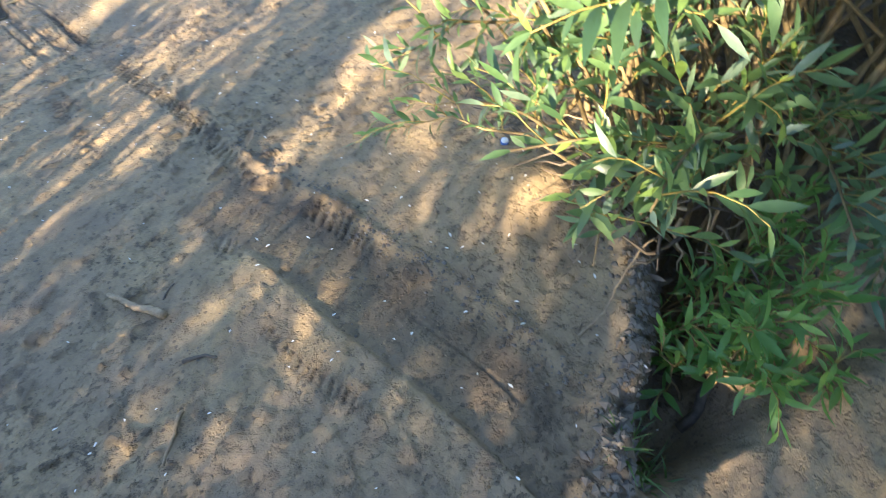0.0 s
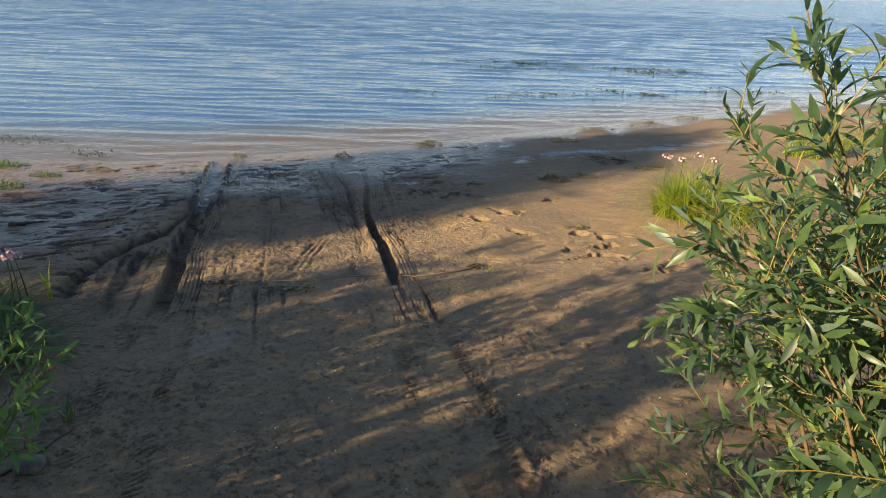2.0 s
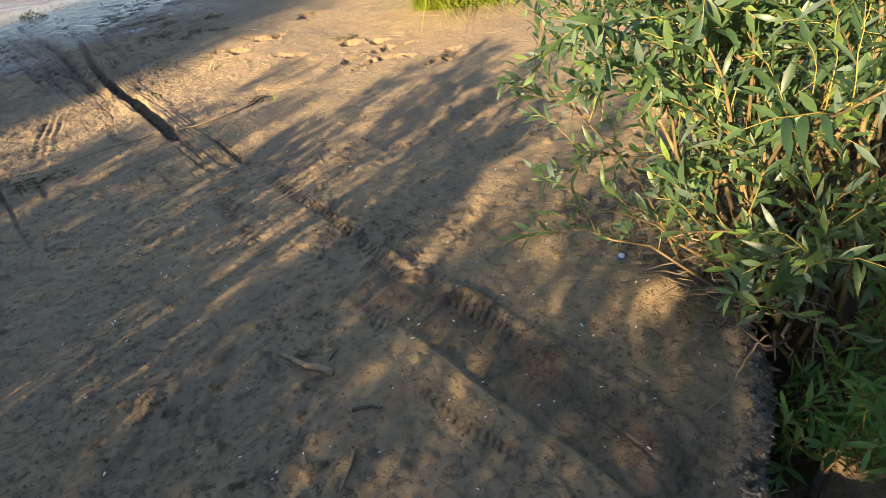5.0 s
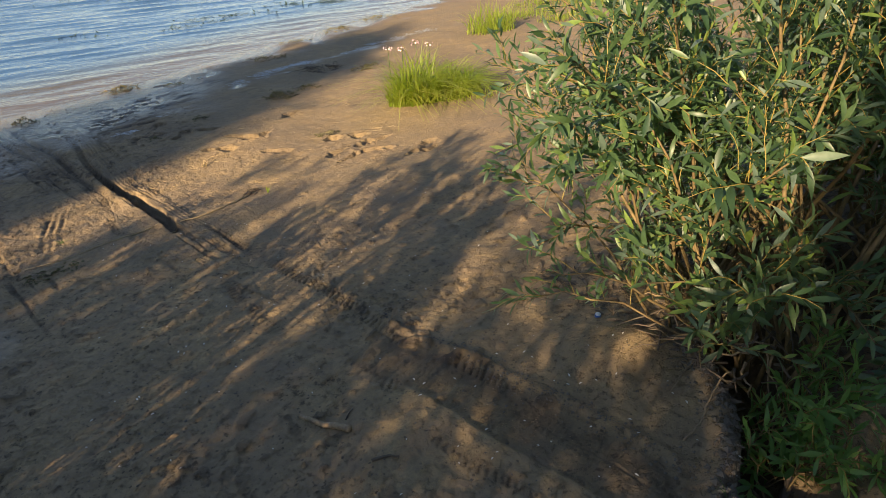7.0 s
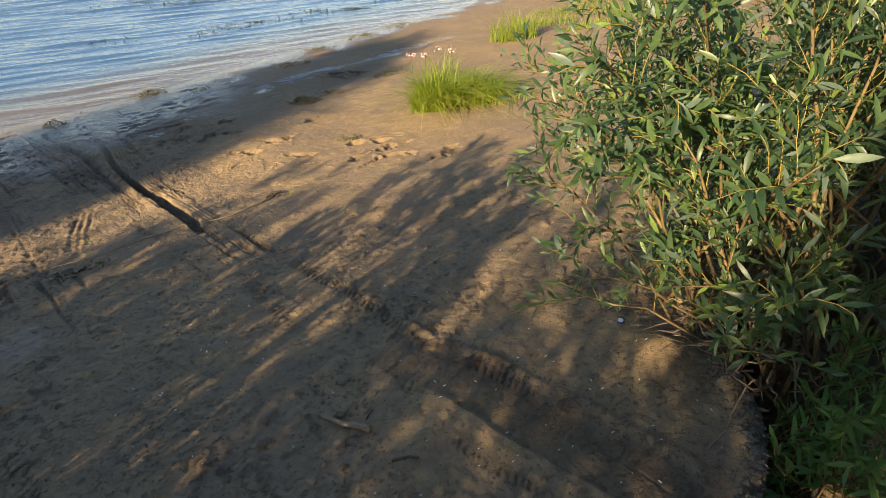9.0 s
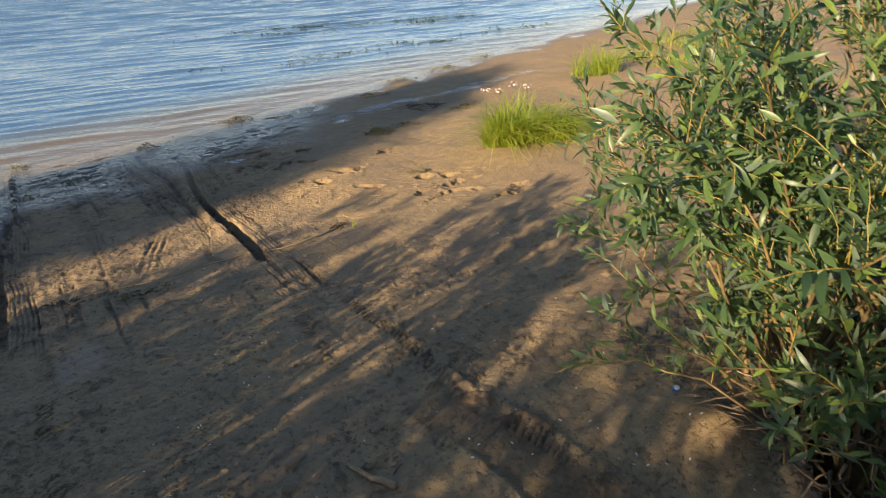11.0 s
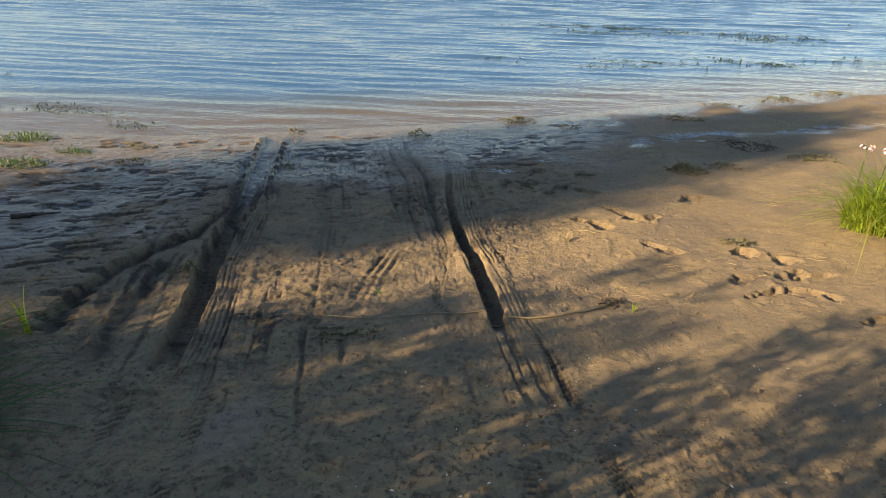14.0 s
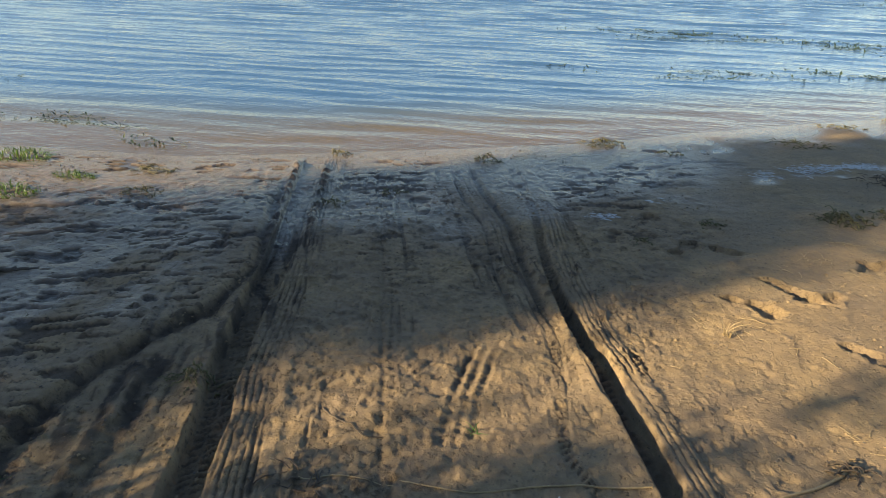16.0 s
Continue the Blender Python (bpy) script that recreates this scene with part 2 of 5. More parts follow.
def tube(bm, pts, r0, r1, sides=6):
    """A tapered, closed tube along pts."""
    rings, n = [], len(pts)
    pts = [Vector(p) for p in pts]
    for i, p in enumerate(pts):
        d = (pts[min(i + 1, n - 1)] - pts[max(i - 1, 0)]).normalized()
        a = d.cross(Vector((0.31, 0.17, 0.93)) if abs(d.z) < 0.9 else Vector((1, 0, 0))).normalized()
        b = d.cross(a)
        r = r0 + (r1 - r0) * i / (n - 1)
        rings.append([bm.verts.new(p + r * (math.cos(t) * a + math.sin(t) * b)) for t in (2 * math.pi * k / sides for k in range(sides))])
    for u, v in zip(rings, rings[1:]):
        for k in range(sides):
            bm.faces.new((u[k], u[(k + 1) % sides], v[(k + 1) % sides], v[k]))
    bm.faces.new(rings[0][::-1])
    bm.faces.new(rings[-1])
    return bm


def bend(a, b, lift, n=7, wob=0.0, rng=random):
    """A bowed line of n places from a to b; lift: a vector that the middle is moved by."""
    a, b, lift = Vector(a), Vector(b), Vector(lift)
    out = []
    for i in range(n):
        t = i / (n - 1)
        p = a.lerp(b, t) + lift * (4 * t * (1 - t))
        if 0 < i < n - 1 and wob:
            p += Vector((rng.uniform(-wob, wob), rng.uniform(-wob, wob), rng.uniform(-wob, wob)))
        out.append(p)
    return out


def blade_mesh(length, width, droop, fold=0.25, stations=5, shape=(0.10, 0.75, 1.0, 0.66, 0.03)):
    """A lance-shaped leaf along +y with its face up: places and quads."""
    v, f = [], []
    for i in range(stations):
        t = i / (stations - 1)
        w = 0.5 * width * shape[i]
        y, z = length * t * (1 - 0.15 * droop * t), -droop * length * t * t
        v += [(-w, y, z + fold * w), (0, y, z), (w, y, z + fold * w)]
        if i:
            for k in (0, 1):
                f.append((3 * i - 3 + k, 3 * i - 2 + k, 3 * i + 1 + k, 3 * i + k))
    return np.array(v), np.array(f)


def frames_of(ways, ups):
    """Turns that bring +y to ways and +z near ups, as an (n, 3, 3) array."""
    y = ways / np.linalg.norm(ways, axis=1, keepdims=True)
    x = np.cross(y, ups)
    x /= np.linalg.norm(x, axis=1, keepdims=True) + 1e-9
    return np.stack([x, y, np.cross(x, y)], 2)


def scatter_leaves(templates, places, turns, sizes, rng):
    """All leaves in one pair of arrays."""
    vs, fs, n = [], [], 0
    which = rng.integers(0, len(templates), len(places))
    for k, (tv, tf) in enumerate(templates):
        sel = np.nonzero(which == k)[0]
        v = np.einsum("nij,vj->nvi", turns[sel] * sizes[sel, None, None], tv) + places[sel, None]
        vs.append(v.reshape(-1, 3))
        fs.append((tf[None] + (np.arange(len(sel)) * len(tv))[:, None, None]).reshape(-1, 4) + n)
        n += len(sel) * len(tv)
    return np.concatenate(vs), np.concatenate(fs)


TABLE = np.random.default_rng(7).random((256, 256))


def vnoise(x, y):
    """Smooth value noise from -1 to 1, one unit a cell."""
    i, j = np.floor(x).astype(int), np.floor(y).astype(int)
    u, v = x - i, y - j
    u, v = u * u * (3 - 2 * u), v * v * (3 - 2 * v)
    i0, j0, i1, j1 = i & 255, j & 255, (i + 1) & 255, (j + 1) & 255
    a = TABLE[i0, j0] * (1 - u) + TABLE[i1, j0] * u
    b = TABLE[i0, j1] * (1 - u) + TABLE[i1, j1] * u
    return 2 * (a * (1 - v) + b * v) - 1


def fbm(x, y, scale, octaves=3, off=0.0):
    out, amp = 0.0, 1.0
    for k in range(octaves):
        out = out + amp * vnoise(x * scale + 17.3 * k + off, y * scale - 9.1 * k + 2 * off)
        scale, amp = scale * 2.03, amp * 0.5
    return out


def smooth(a, b, x):
    t = np.clip((x - a) / (b - a), 0, 1)
    return t * t * (3 - 2 * t)


# ---- the lie of the land ----
SHORE_X = (-40, -12, -6.5, -4.9, -3.7, -2.3, -1.1, -0.1, 1.3, 3.9, 12, 40)
SHORE_Y = (6, 7.3, 7.8, 8.0, 8.5, 9.15, 9.75, 10.5, 11.4, 13.0, 18.5, 34)
FALL_S = (-60, -20, -5, 0, 1, 2, 3, 4, 5, 6, 7, 8, 9, 10, 12, 16, 40)
FALL_Z = (-4, -2.5, -0.6, 0, 0.04, 0.085, 0.12, 0.16, 0.23, 0.32, 0.41, 0.5, 0.62, 0.75, 0.9, 1.2, 2.0)
FAR_BANK = 450.0
LIP_Y = (0.4, 0.7, 0.87, 0.95, 1.05, 1.13, 1.21, 1.30, 1.42, 1.6, 1.75, 1.9, 2.1)
LIP_X = (0.30, 0.39, 0.46, 0.52, 0.61, 0.72, 0.81, 0.88, 0.93, 1.0, 1.1, 1.4, 2.0)


def from_shore(x, y):
    return (np.interp(x, SHORE_X, SHORE_Y) - y) * 0.88


def base_height(x, y):
    x, y = np.asarray(x, float), np.asarray(y, float)
    z = np.interp(from_shore(x, y), FALL_S, FALL_Z)
    z = z + 0.12 * np.exp(-(((x - 0.80) / 0.22) ** 2 + ((y - 1.78) / 0.2) ** 2))  # mound under the willow
    q = 0.72 * (x - np.interp(y, LIP_Y, LIP_X))
    z = z - 0.32 * smooth(0.035, 0.11, q) * smooth(0.82, 1.02, y) * smooth(1.95, 1.7, y) * (0.35 + 0.65 * smooth(0.36, 0.16, q)) * smooth(2.3, 1.8, x)  # washed-out hollow
    z = z + 0.035 * np.exp(-((q / 0.05) ** 2)) * smooth(0.75, 0.95, y) * smooth(1.75, 1.5, y)  # its root-bound lip
    z = z - 0.11 * smooth(0.03, 0.25, q) * smooth(0.3, 0.6, y) * smooth(1.1, 0.9, y) * smooth(2.3, 1.6, x)  # sandy bench beside it
    return np.where(y > 300, np.interp(y, (300, FAR_BANK - 8, FAR_BANK, FAR_BANK + 6, 900, 4000), (-4, -3, 0, 1.6, 3.0, 12.0)), z)


def spline(points, n=10):
    """A smooth line through a few points of the plan."""
    p = [np.array(q, float) for q in points]
    p = [2 * p[0] - p[1]] + p + [2 * p[-1] - p[-2]]
    out = []
    for a, b, c, d in zip(p, p[1:], p[2:], p[3:]):
        for t in np.linspace(0, 1, n, endpoint=False):
            out.append(0.5 * (2 * b + (c - a) * t + (2 * a - 5 * b + 4 * c - d) * t * t + (3 * b - a - 3 * c + d) * t**3))
    return np.array(out + [p[-2]])


def lane(x, y, line, reach):
    """For places within reach of a line: their indices, the way along it and how far to the east of it they lie (the lines run from the water landwards)."""
    idx = np.nonzero((x > line[:, 0].min() - reach) & (x < line[:, 0].max() + reach) & (y > line[:, 1].min() - reach) & (y < line[:, 1].max() + reach))[0]
    px, py = x[idx], y[idx]
    best, s, d, run = np.full(len(idx), 1e9), np.zeros(len(idx)), np.zeros(len(idx)), 0.0
    for a, b in zip(line, line[1:]):
        ab = b - a
        ln = np.hypot(*ab)
        t = np.clip(((px - a[0]) * ab[0] + (py - a[1]) * ab[1]) / ln**2, 0, 1)
        ox, oy = px - a[0] - t * ab[0], py - a[1] - t * ab[1]
        q = np.hypot(ox, oy)
        near = q < best
        best[near], s[near] = q[near], (run + t * ln)[near]
        d[near] = (np.sign(ab[0] * oy - ab[1] * ox) * q)[near]
        run += ln
    keep = best < reach
    return idx[keep], s[keep], d[keep], run


# ---- ground ----
def steps(*stops):
    """Uneven grid lines: (from, to, step) ..."""
    out = []
    for a, b, st in stops:
        out.append(np.arange(a, b - 1e-6, st))
    return np.unique(np.concatenate(out + [[stops[-1][1]]]).round(5))


GX = np.concatenate([[-4000, -1500, -600, -250, -120, -60, -35, -24], steps((-18, -8, 0.5), (-8, -5, 0.08), (-5, -3.6, 0.021), (-3.6, -2.75, 0.0125), (-2.75, -2.1, 0.0062), (-2.1, -1.15, 0.0085), (-1.15, -0.3, 0.0055), (-0.3, 0.3, 0.0085), (0.3, 1.4, 0.017), (1.4, 3, 0.04), (3, 8, 0.1), (8, 18, 0.5)), [24, 35, 60, 120, 250, 600, 1500, 4000]])
GY = np.concatenate([[-4000, -1500, -500, -150, -60, -35, -24], steps((-18, -4, 0.5), (-4, 0.4, 0.1), (0.4, 0.8, 0.025), (0.8, 2.9, 0.0078), (2.9, 6.4, 0.0115), (6.4, 8.2, 0.016), (8.2, 9.6, 0.024), (9.6, 14, 0.08), (14, 20, 0.4)), [26, 40, 80, 160, 300, 400, 430, 442, 446, 450, 453, 456, 470, 520, 700, 1200, 2500, 4000]])


def slide(y):
    """How far the sheet's columns lie to the east at y: they run along the wheel tracks."""
    return -0.335 * (np.clip(y, 0.8, 8.8) - 4.6)


RUT = spline([(-2.02, 8.75), (-1.87, 8.22), (-1.62, 7.32), (-1.46, 6.56), (-1.34, 6.07), (-1.255, 5.79), (-1.16, 5.56), (-1.09, 5.38), (-0.99, 4.99), (-0.914, 4.73), (-0.858, 4.54), (-0.76, 4.33), (-0.70, 4.1), (-0.64, 3.694), (-0.605, 3.334), (-0.55, 3.09), (-0.49, 2.85), (-0.425, 2.7)])
EAST_LUGS = spline([(-1.45, 7.8), (-1.243, 7.03), (-1.162, 6.72), (-1.044, 6.21), (-0.933, 5.73), (-0.82, 5.30), (-0.69, 4.88), (-0.634, 4.65), (-0.50, 4.25), (-0.39, 3.92), (-0.27, 3.55), (-0.18, 3.28), (-0.075, 2.98), (0.01, 2.63), (0.06, 2.42), (0.145, 2.25), (0.25, 2.03), (0.315, 1.84), (0.39, 1.66), (0.45, 1.485), (0.50, 1.33), (0.56, 1.1)])
WEST_LUGS = spline([(-1.31, 5.75), (-1.245, 5.317), (-1.196, 4.86), (-1.096, 4.655), (-1.03, 4.475), (-0.945, 4.32), (-0.87, 4.15)])
RUT_LEFT = spline([(-3.84, 8.33), (-3.54, 7.43), (-3.25, 6.53), (-3.10, 6.05), (-2.96, 5.59), (-2.785, 4.98), (-2.687, 4.736), (-2.627, 4.54), (-2.558, 4.334), (-2.47, 4.10), (-2.36, 3.65), (-2.22, 3.1), (-2.08, 2.63), (-1.94, 2.25), (-1.75, 1.5)])
FURROW = spline([(-3.14, 8.3), (-2.7, 7.16), (-2.35, 6.15), (-2.11, 5.43), (-1.94, 4.92), (-1.8, 4.4), (-1.7, 3.9)])
NEAR_LEFT = spline([(-0.24, 2.45), (-0.13, 2.20), (-0.04, 2.05), (0.05, 1.81), (0.13, 1.58), (0.175, 1.46), (0.25, 1.25), (0.33, 1.0)])
SIDE_TRACK = spline([(-2.40, 8.5), (-2.144, 7.78), (-1.878, 7.18), (-1.686, 6.6), (-1.487, 5.95), (-1.389, 5.72), (-1.33, 5.5)])
SCARP = spline([(-3.75, 7.7), (-3.45, 6.8), (-3.19, 6.1), (-3.08, 5.6), (-3.2, 5.25), (-3.29, 5.0), (-3.31, 4.68), (-3.28, 4.3), (-3.1, 3.9)])
MUD_RIDGE = spline([(-3.12, 5.15), (-3.05, 4.86), (-2.96, 4.43), (-2.84, 4.02), (-2.74, 3.7)])
DRAG = spline([(-3.2, 8.5), (-2.35, 6.15), (-1.94, 4.92), (-1.15, 2.6)])
SWERVE = spline([(-1.60, 5.62), (-1.62, 5.15), (-1.61, 4.95), (-1.61, 4.72)])
RUNNEL = spline([(3.9, 10.6), (2.85, 10.04), (1.77, 9.61), (1.08, 9.15), (0.3, 8.8), (-0.4, 8.5)])
PRINTS = ((0.92, 5.53, 50), (0.66, 5.48, 40), (0.70, 5.23, 35), (0.95, 5.30, -30), (0.74, 5.86, 60), (0.20, 5.84, -40), (0.09, 6.38, -45), (-0.02, 6.47, -50), (-0.25, 6.24, -30), (-0.29, 6.98, -40), (-0.53, 7.03, 60), (0.2, 6.46, 35), (0.96, 5.80, 70), (1.15, 5.6, 20),
          (1.25, 4.95, 10), (0.55, 7.0, 50), (-0.75, 7.5, 80), (1.4, 5.1, 30))


def shaped_ground(x, y):
    """Heights and wetness of the shore with its tracks and prints."""
    z = base_height(x, y)
    off = from_shore(x, y)
    home = smooth(-14, -8, x) * smooth(16, 9, x) * smooth(-14, -8, y) * smooth(22, 15, y)
    land = smooth(-0.6, 0.2, off)
    soft = fbm(x, y, 1.1, 3) * 0.018 + fbm(x, y, 5.0, 3, 3.0) * 0.0035
    sheet = smooth(-2.95, -3.3, x) * smooth(3.7, 4.3, y) + smooth(2.2, 1.0, off)  # flat wet margin
    rugged = 1 - 0.85 * np.clip(sheet, 0, 1)
    z = z + home * land * soft * smooth(-0.2, 1.5, off) * (0.4 + 0.6 * rugged)
    z = z + home * land * rugged * (0.0014 * fbm(x, y, 22.0, 3, 8.0) - 0.004 * smooth(0.62, 0.95, fbm(x, y, 9.0, 2, 14.0)) + 0.006 * smooth(0.7, 1.1, fbm(x, y, 13.0, 2, 19.0)))
    calm = smooth(-1.0, 0.2, x) * smooth(3.6, 4.6, y) + 0.75 * smooth(3.9, 4.5, y) * smooth(6.2, 5.2, y) * smooth(-2.0, -1.2, x)
    ridged = 1 - 2 * np.abs(fbm(x, y, 13.0, 2, 63.0))
    trodden = smooth(3.6, 4.4, y) * smooth(0.4, -0.8, x + 0.25 * (y - 5)) * home * smooth(0.3, 0.9, off)
    z = z + trodden * (0.0015 * ridged - 0.0028 * smooth(0.15, 0.30, fbm(x, y, 17.0, 3, 175.0)) + 0.003 * smooth(0.3, 0.42, fbm(x, y, 27.0, 2, 177.0)))
    z = z + home * land * rugged * (1 - np.clip(calm, 0, 1)) * (0.0013 * ridged + 0.003 * smooth(0.35, 0.7, fbm(x, y, 19.0, 2, 66.0)) - 0.0035 * smooth(0.45, 0.7, fbm(x, y, 15.0, 2, 69.0)))
    # sharp little scarps and trodden pits along the water and on the west side
    pa, pb = x * 0.93 + y * 0.37, y * 0.93 - x * 0.37
    tread = 0.8 * smooth(3.2, 2.2, off) * smooth(0.05, 0.5, off) * smooth(0.9, -0.6, x) + 0.9 * smooth(-2.95, -3.3, x) * smooth(3.6, 4.2, y) * smooth(0.05, 0.4, off)
    pit = smooth(0.56, 0.61, fbm(pa * 0.55, pb * 1.3, 8.0, 3, 21.0)) + 0.8 * smooth(0.62, 0.68, fbm(pa * 0.5, pb * 1.5, 15.0, 2, 27.0))
    column = x - slide(y)
    beaten = smooth(-2.75, -2.65, column) * smooth(-2.0, -2.15, column) + smooth(-1.1, -1.0, column) * smooth(-0.4, -0.5, column)
    pit = np.clip(pit * (1 - beaten) * np.clip(tread, 0, 1) * smooth(-0.45, 0.1, fbm(x, y, 1.4, 2, 29.0)), 0, 1) * home
    z = z - 0.017 * pit + 0.003 * home * np.clip(tread, 0, 1) * smooth(0.1, 0.25, fbm(pa * 0.6, pb * 1.2, 6.0, 3, 24.0))
    dent = smooth(0.34, 0.44, fbm(x, y, 12.0, 3, 171.0)) * smooth(-0.3, 0.3, fbm(x, y, 1.6, 2, 173.0)) * smooth(4.0, 4.6, y) * smooth(0.3, -0.6, x) * home * smooth(0.4, 1.0, off)
    z = z - 0.006 * dent
    wet = smooth(0.04, 0.008, z + 0.012 * fbm(x, y, 2.5, 3, 40.0)) * smooth(300, 200, y)
    wet = np.maximum(wet, 0.88 * smooth(2.4, 1.1, off + 0.5 * fbm(x, y, 1.3, 3, 50.0)) * smooth(0.9, -0.6, x))
    # pits painted dark inside, their shade put into the ground colour
    mud = 0.95 * pit
    slow = 0.012 * fbm(x, y, 3.0, 2, 60.0)
    wander = slow + 0.0035 * fbm(x, y, 14.0, 2, 61.0)
    fade = fbm(x, y, 3.2, 3, 70.0)

    reach_of, plain = [1.0], [False]

    def press(line, reach, make):
        i, s, d, run = lane(x, y, line, reach)
        reach_of[0] = smooth(8.2, 7.0, y[i])
        ragged[0] = fbm(x[i], y[i], 16.0, 2, 233.0)
        worn[0] = 0.15 + 1.0 * smooth(-0.5, 0.4, fbm(x[i], y[i], 4.0, 3, 131.0))
        streak[0] = fbm(s * 0.4, d * 9.0, 2.0, 2, 231.0)
        plain[0] = True
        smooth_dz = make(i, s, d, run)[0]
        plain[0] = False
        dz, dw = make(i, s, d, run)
        dw = dw + 0.4 * np.clip((smooth_dz - dz) / 0.007, 0, 1)  # tread cuts painted darker: damp soil with the grooves' own shade mixed in
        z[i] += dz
        # each track's dw darkens its grooves: soil tone plus shade put into the colour
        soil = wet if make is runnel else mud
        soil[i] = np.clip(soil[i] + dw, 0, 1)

    def groove(d, lo, hi, depth, soft_hi=0.03):
        return -depth * smooth(lo - 0.006, lo + 0.016, d) * smooth(hi + soft_hi, hi - 0.01, d)

    def fine_here(s):
        return reach_of[0]

    def bars(s, d, lo, hi, depth, pitch, slant=0.4):
        if plain[0]:
            return 0 * d
        q = np.sin(2 * np.pi * (s + slant * (d - lo) + 0.012 * ragged[0]) / pitch) + 0.35 * ragged[0]
        return -depth * fine_here(s) * worn[0] * smooth(0.15, 0.55, q) * smooth(lo - 0.008, lo + 0.008, d) * smooth(hi + 0.008, hi - 0.008, d)

    worn, streak, ragged = [1.0], [0.0], [0.0]

    def ribs(d, lo, hi, depth, pitch):
        if plain[0]:
            return 0 * d
        return depth * (0.35 + 0.6 * worn[0]) * (0.3 - 1.4 * smooth(0.55, 0.85, np.cos(2 * np.pi * (d - lo) / pitch + 0.6 * streak[0]))) * smooth(lo - 0.01, lo + 0.01, d) * smooth(hi + 0.01, hi - 0.01, d)

    def torn(i, scale, off):
        return fbm(x[i], y[i], scale, 2, off)

    def rut(i, s, d, run):
        d = d + 0.5 * slow[i] - 0.018
        ends = smooth(0, 0.4, s) * smooth(0, 0.2, run - s)
        deep = smooth(4.46, 4.66, y[i])  # the sunk stretch; nearer only the lugs show
        depth = 0.016 + 0.050 * smooth(6.7, 5.9, y[i]) - 0.013 * smooth(6.8, 7.6, y[i])
        wide = 0.085 + 0.02 * np.sin(2.1 * s)
        e = d - wide + 0.013 * torn(i, 9.0, 203.0)
        main = -depth * smooth(-0.004, 0.012, d) * smooth(0.014, -0.008, e)
        main += 0.024 * np.exp(-((np.minimum(d, 0) / 0.085) ** 2)) * smooth(0.02, 0.0, d) * smooth(7.0, 6.2, y[i]) + 0.008 * smooth(-0.005, 0.02, e) * smooth(0.26, 0.2, d)
        main += bars(s, d, 0.015, 0.075, 0.010, 0.042, 0.5) + 0.010 * smooth(0.35, 0.6, torn(i, 15.0, 133.0)) * smooth(0.0, 0.04, d) * smooth(0.12, 0.08, d)
        main += ribs(d + 0.004 * torn(i, 6.0, 205.0), 0.115, 0.235, 0.0085, 0.030) * smooth(-1.1, 0.0, fade[i]) * smooth(7.6, 6.9, y[i])
        main += bars(s, d, -0.12, -0.075, 0.006, 0.04, 0.5) * smooth(-0.6, 0.3, fade[i])
        ladder = bars(s, d, 0.0, 0.062, 0.012, 0.034, 0.15) - 0.006 * np.exp(-(((d + 0.004) / 0.008) ** 2)) - 0.006 * np.exp(-(((d - 0.07) / 0.008) ** 2))
        ladder += ribs(d, 0.14, 0.23, 0.0065, 0.032) * smooth(3.9, 4.3, y[i]) - 0.005 * np.exp(-(((d - 0.16) / 0.008) ** 2)) * smooth(3.9, 3.7, y[i])
        ladder = ladder * (0.12 + 0.55 * smooth(-0.4, 0.4, fade[i]))
        # dark floor of the rut: wet mud and the wall's shadow in one colour
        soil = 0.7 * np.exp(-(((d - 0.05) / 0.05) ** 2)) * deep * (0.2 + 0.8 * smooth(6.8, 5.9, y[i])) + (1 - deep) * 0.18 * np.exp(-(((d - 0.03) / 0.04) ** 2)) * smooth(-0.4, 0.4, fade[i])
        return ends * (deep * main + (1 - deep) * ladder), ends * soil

    def east_lugs(i, s, d, run):
        k = smooth(0, 0.4, s) * smooth(0, 0.15, run - s)
        d = d + 0.4 * wander[i]
        far = smooth(4.2, 4.6, y[i])
        cut = far * bars(s, d, -0.026, 0.026, 0.017, 0.036, 0.5) * smooth(-1.2, -0.4, fade[i])
        here = 0.45 + 0.55 * smooth(-0.35, 0.25, fade[i])
        near = bars(s, d, -0.034, 0.034, 0.011, 0.036, 0.45) * (1 - 0.4 * smooth(3.3, 3.8, y[i])) * here * smooth(1.75, 1.85, y[i]) + bars(s, d, -0.13, 0.03, 0.011, 0.029, 0.25) * smooth(1.8, 1.7, y[i]) * here
        near += 0.012 * np.exp(-(((d - 0.055) / 0.022) ** 2)) * smooth(2.9, 2.5, y[i]) 
        churn = smooth(0.10, 0.3, torn(i, 13.0, 147.0)) * np.exp(-(((d - 0.02) / 0.075) ** 2)) * smooth(2.7, 2.4, y[i]) * smooth(1.55, 1.75, y[i])
        near += 0.014 * churn - 0.010 * np.exp(-(((d + 0.02) / 0.06) ** 2)) * smooth(2.7, 2.4, y[i])
        near -= 0.006 * np.exp(-(((d + 0.10) / 0.005) ** 2)) * smooth(1.6, 1.5, y[i])
        return k * (cut + (1 - far) * near), k * (1 - far) * (0.12 * np.exp(-((d / 0.045) ** 2)) * here + 0.55 * churn + 0.25 * np.exp(-((d / 0.09) ** 2)) * smooth(2.7, 2.3, y[i]))

    def west_lugs(i, s, d, run):
        k = smooth(0, 0.2, s) * smooth(0, 0.3, run - s) * (0.4 + 0.6 * smooth(-0.5, 0.3, fade[i]))
        return k * (bars(s, d + 0.4 * wander[i], -0.022, 0.022, 0.009, 0.036, 0.5) - 0.005 * np.exp(-(((d - 0.03) / 0.007) ** 2))), 0.15 * k * np.exp(-((d / 0.03) ** 2))

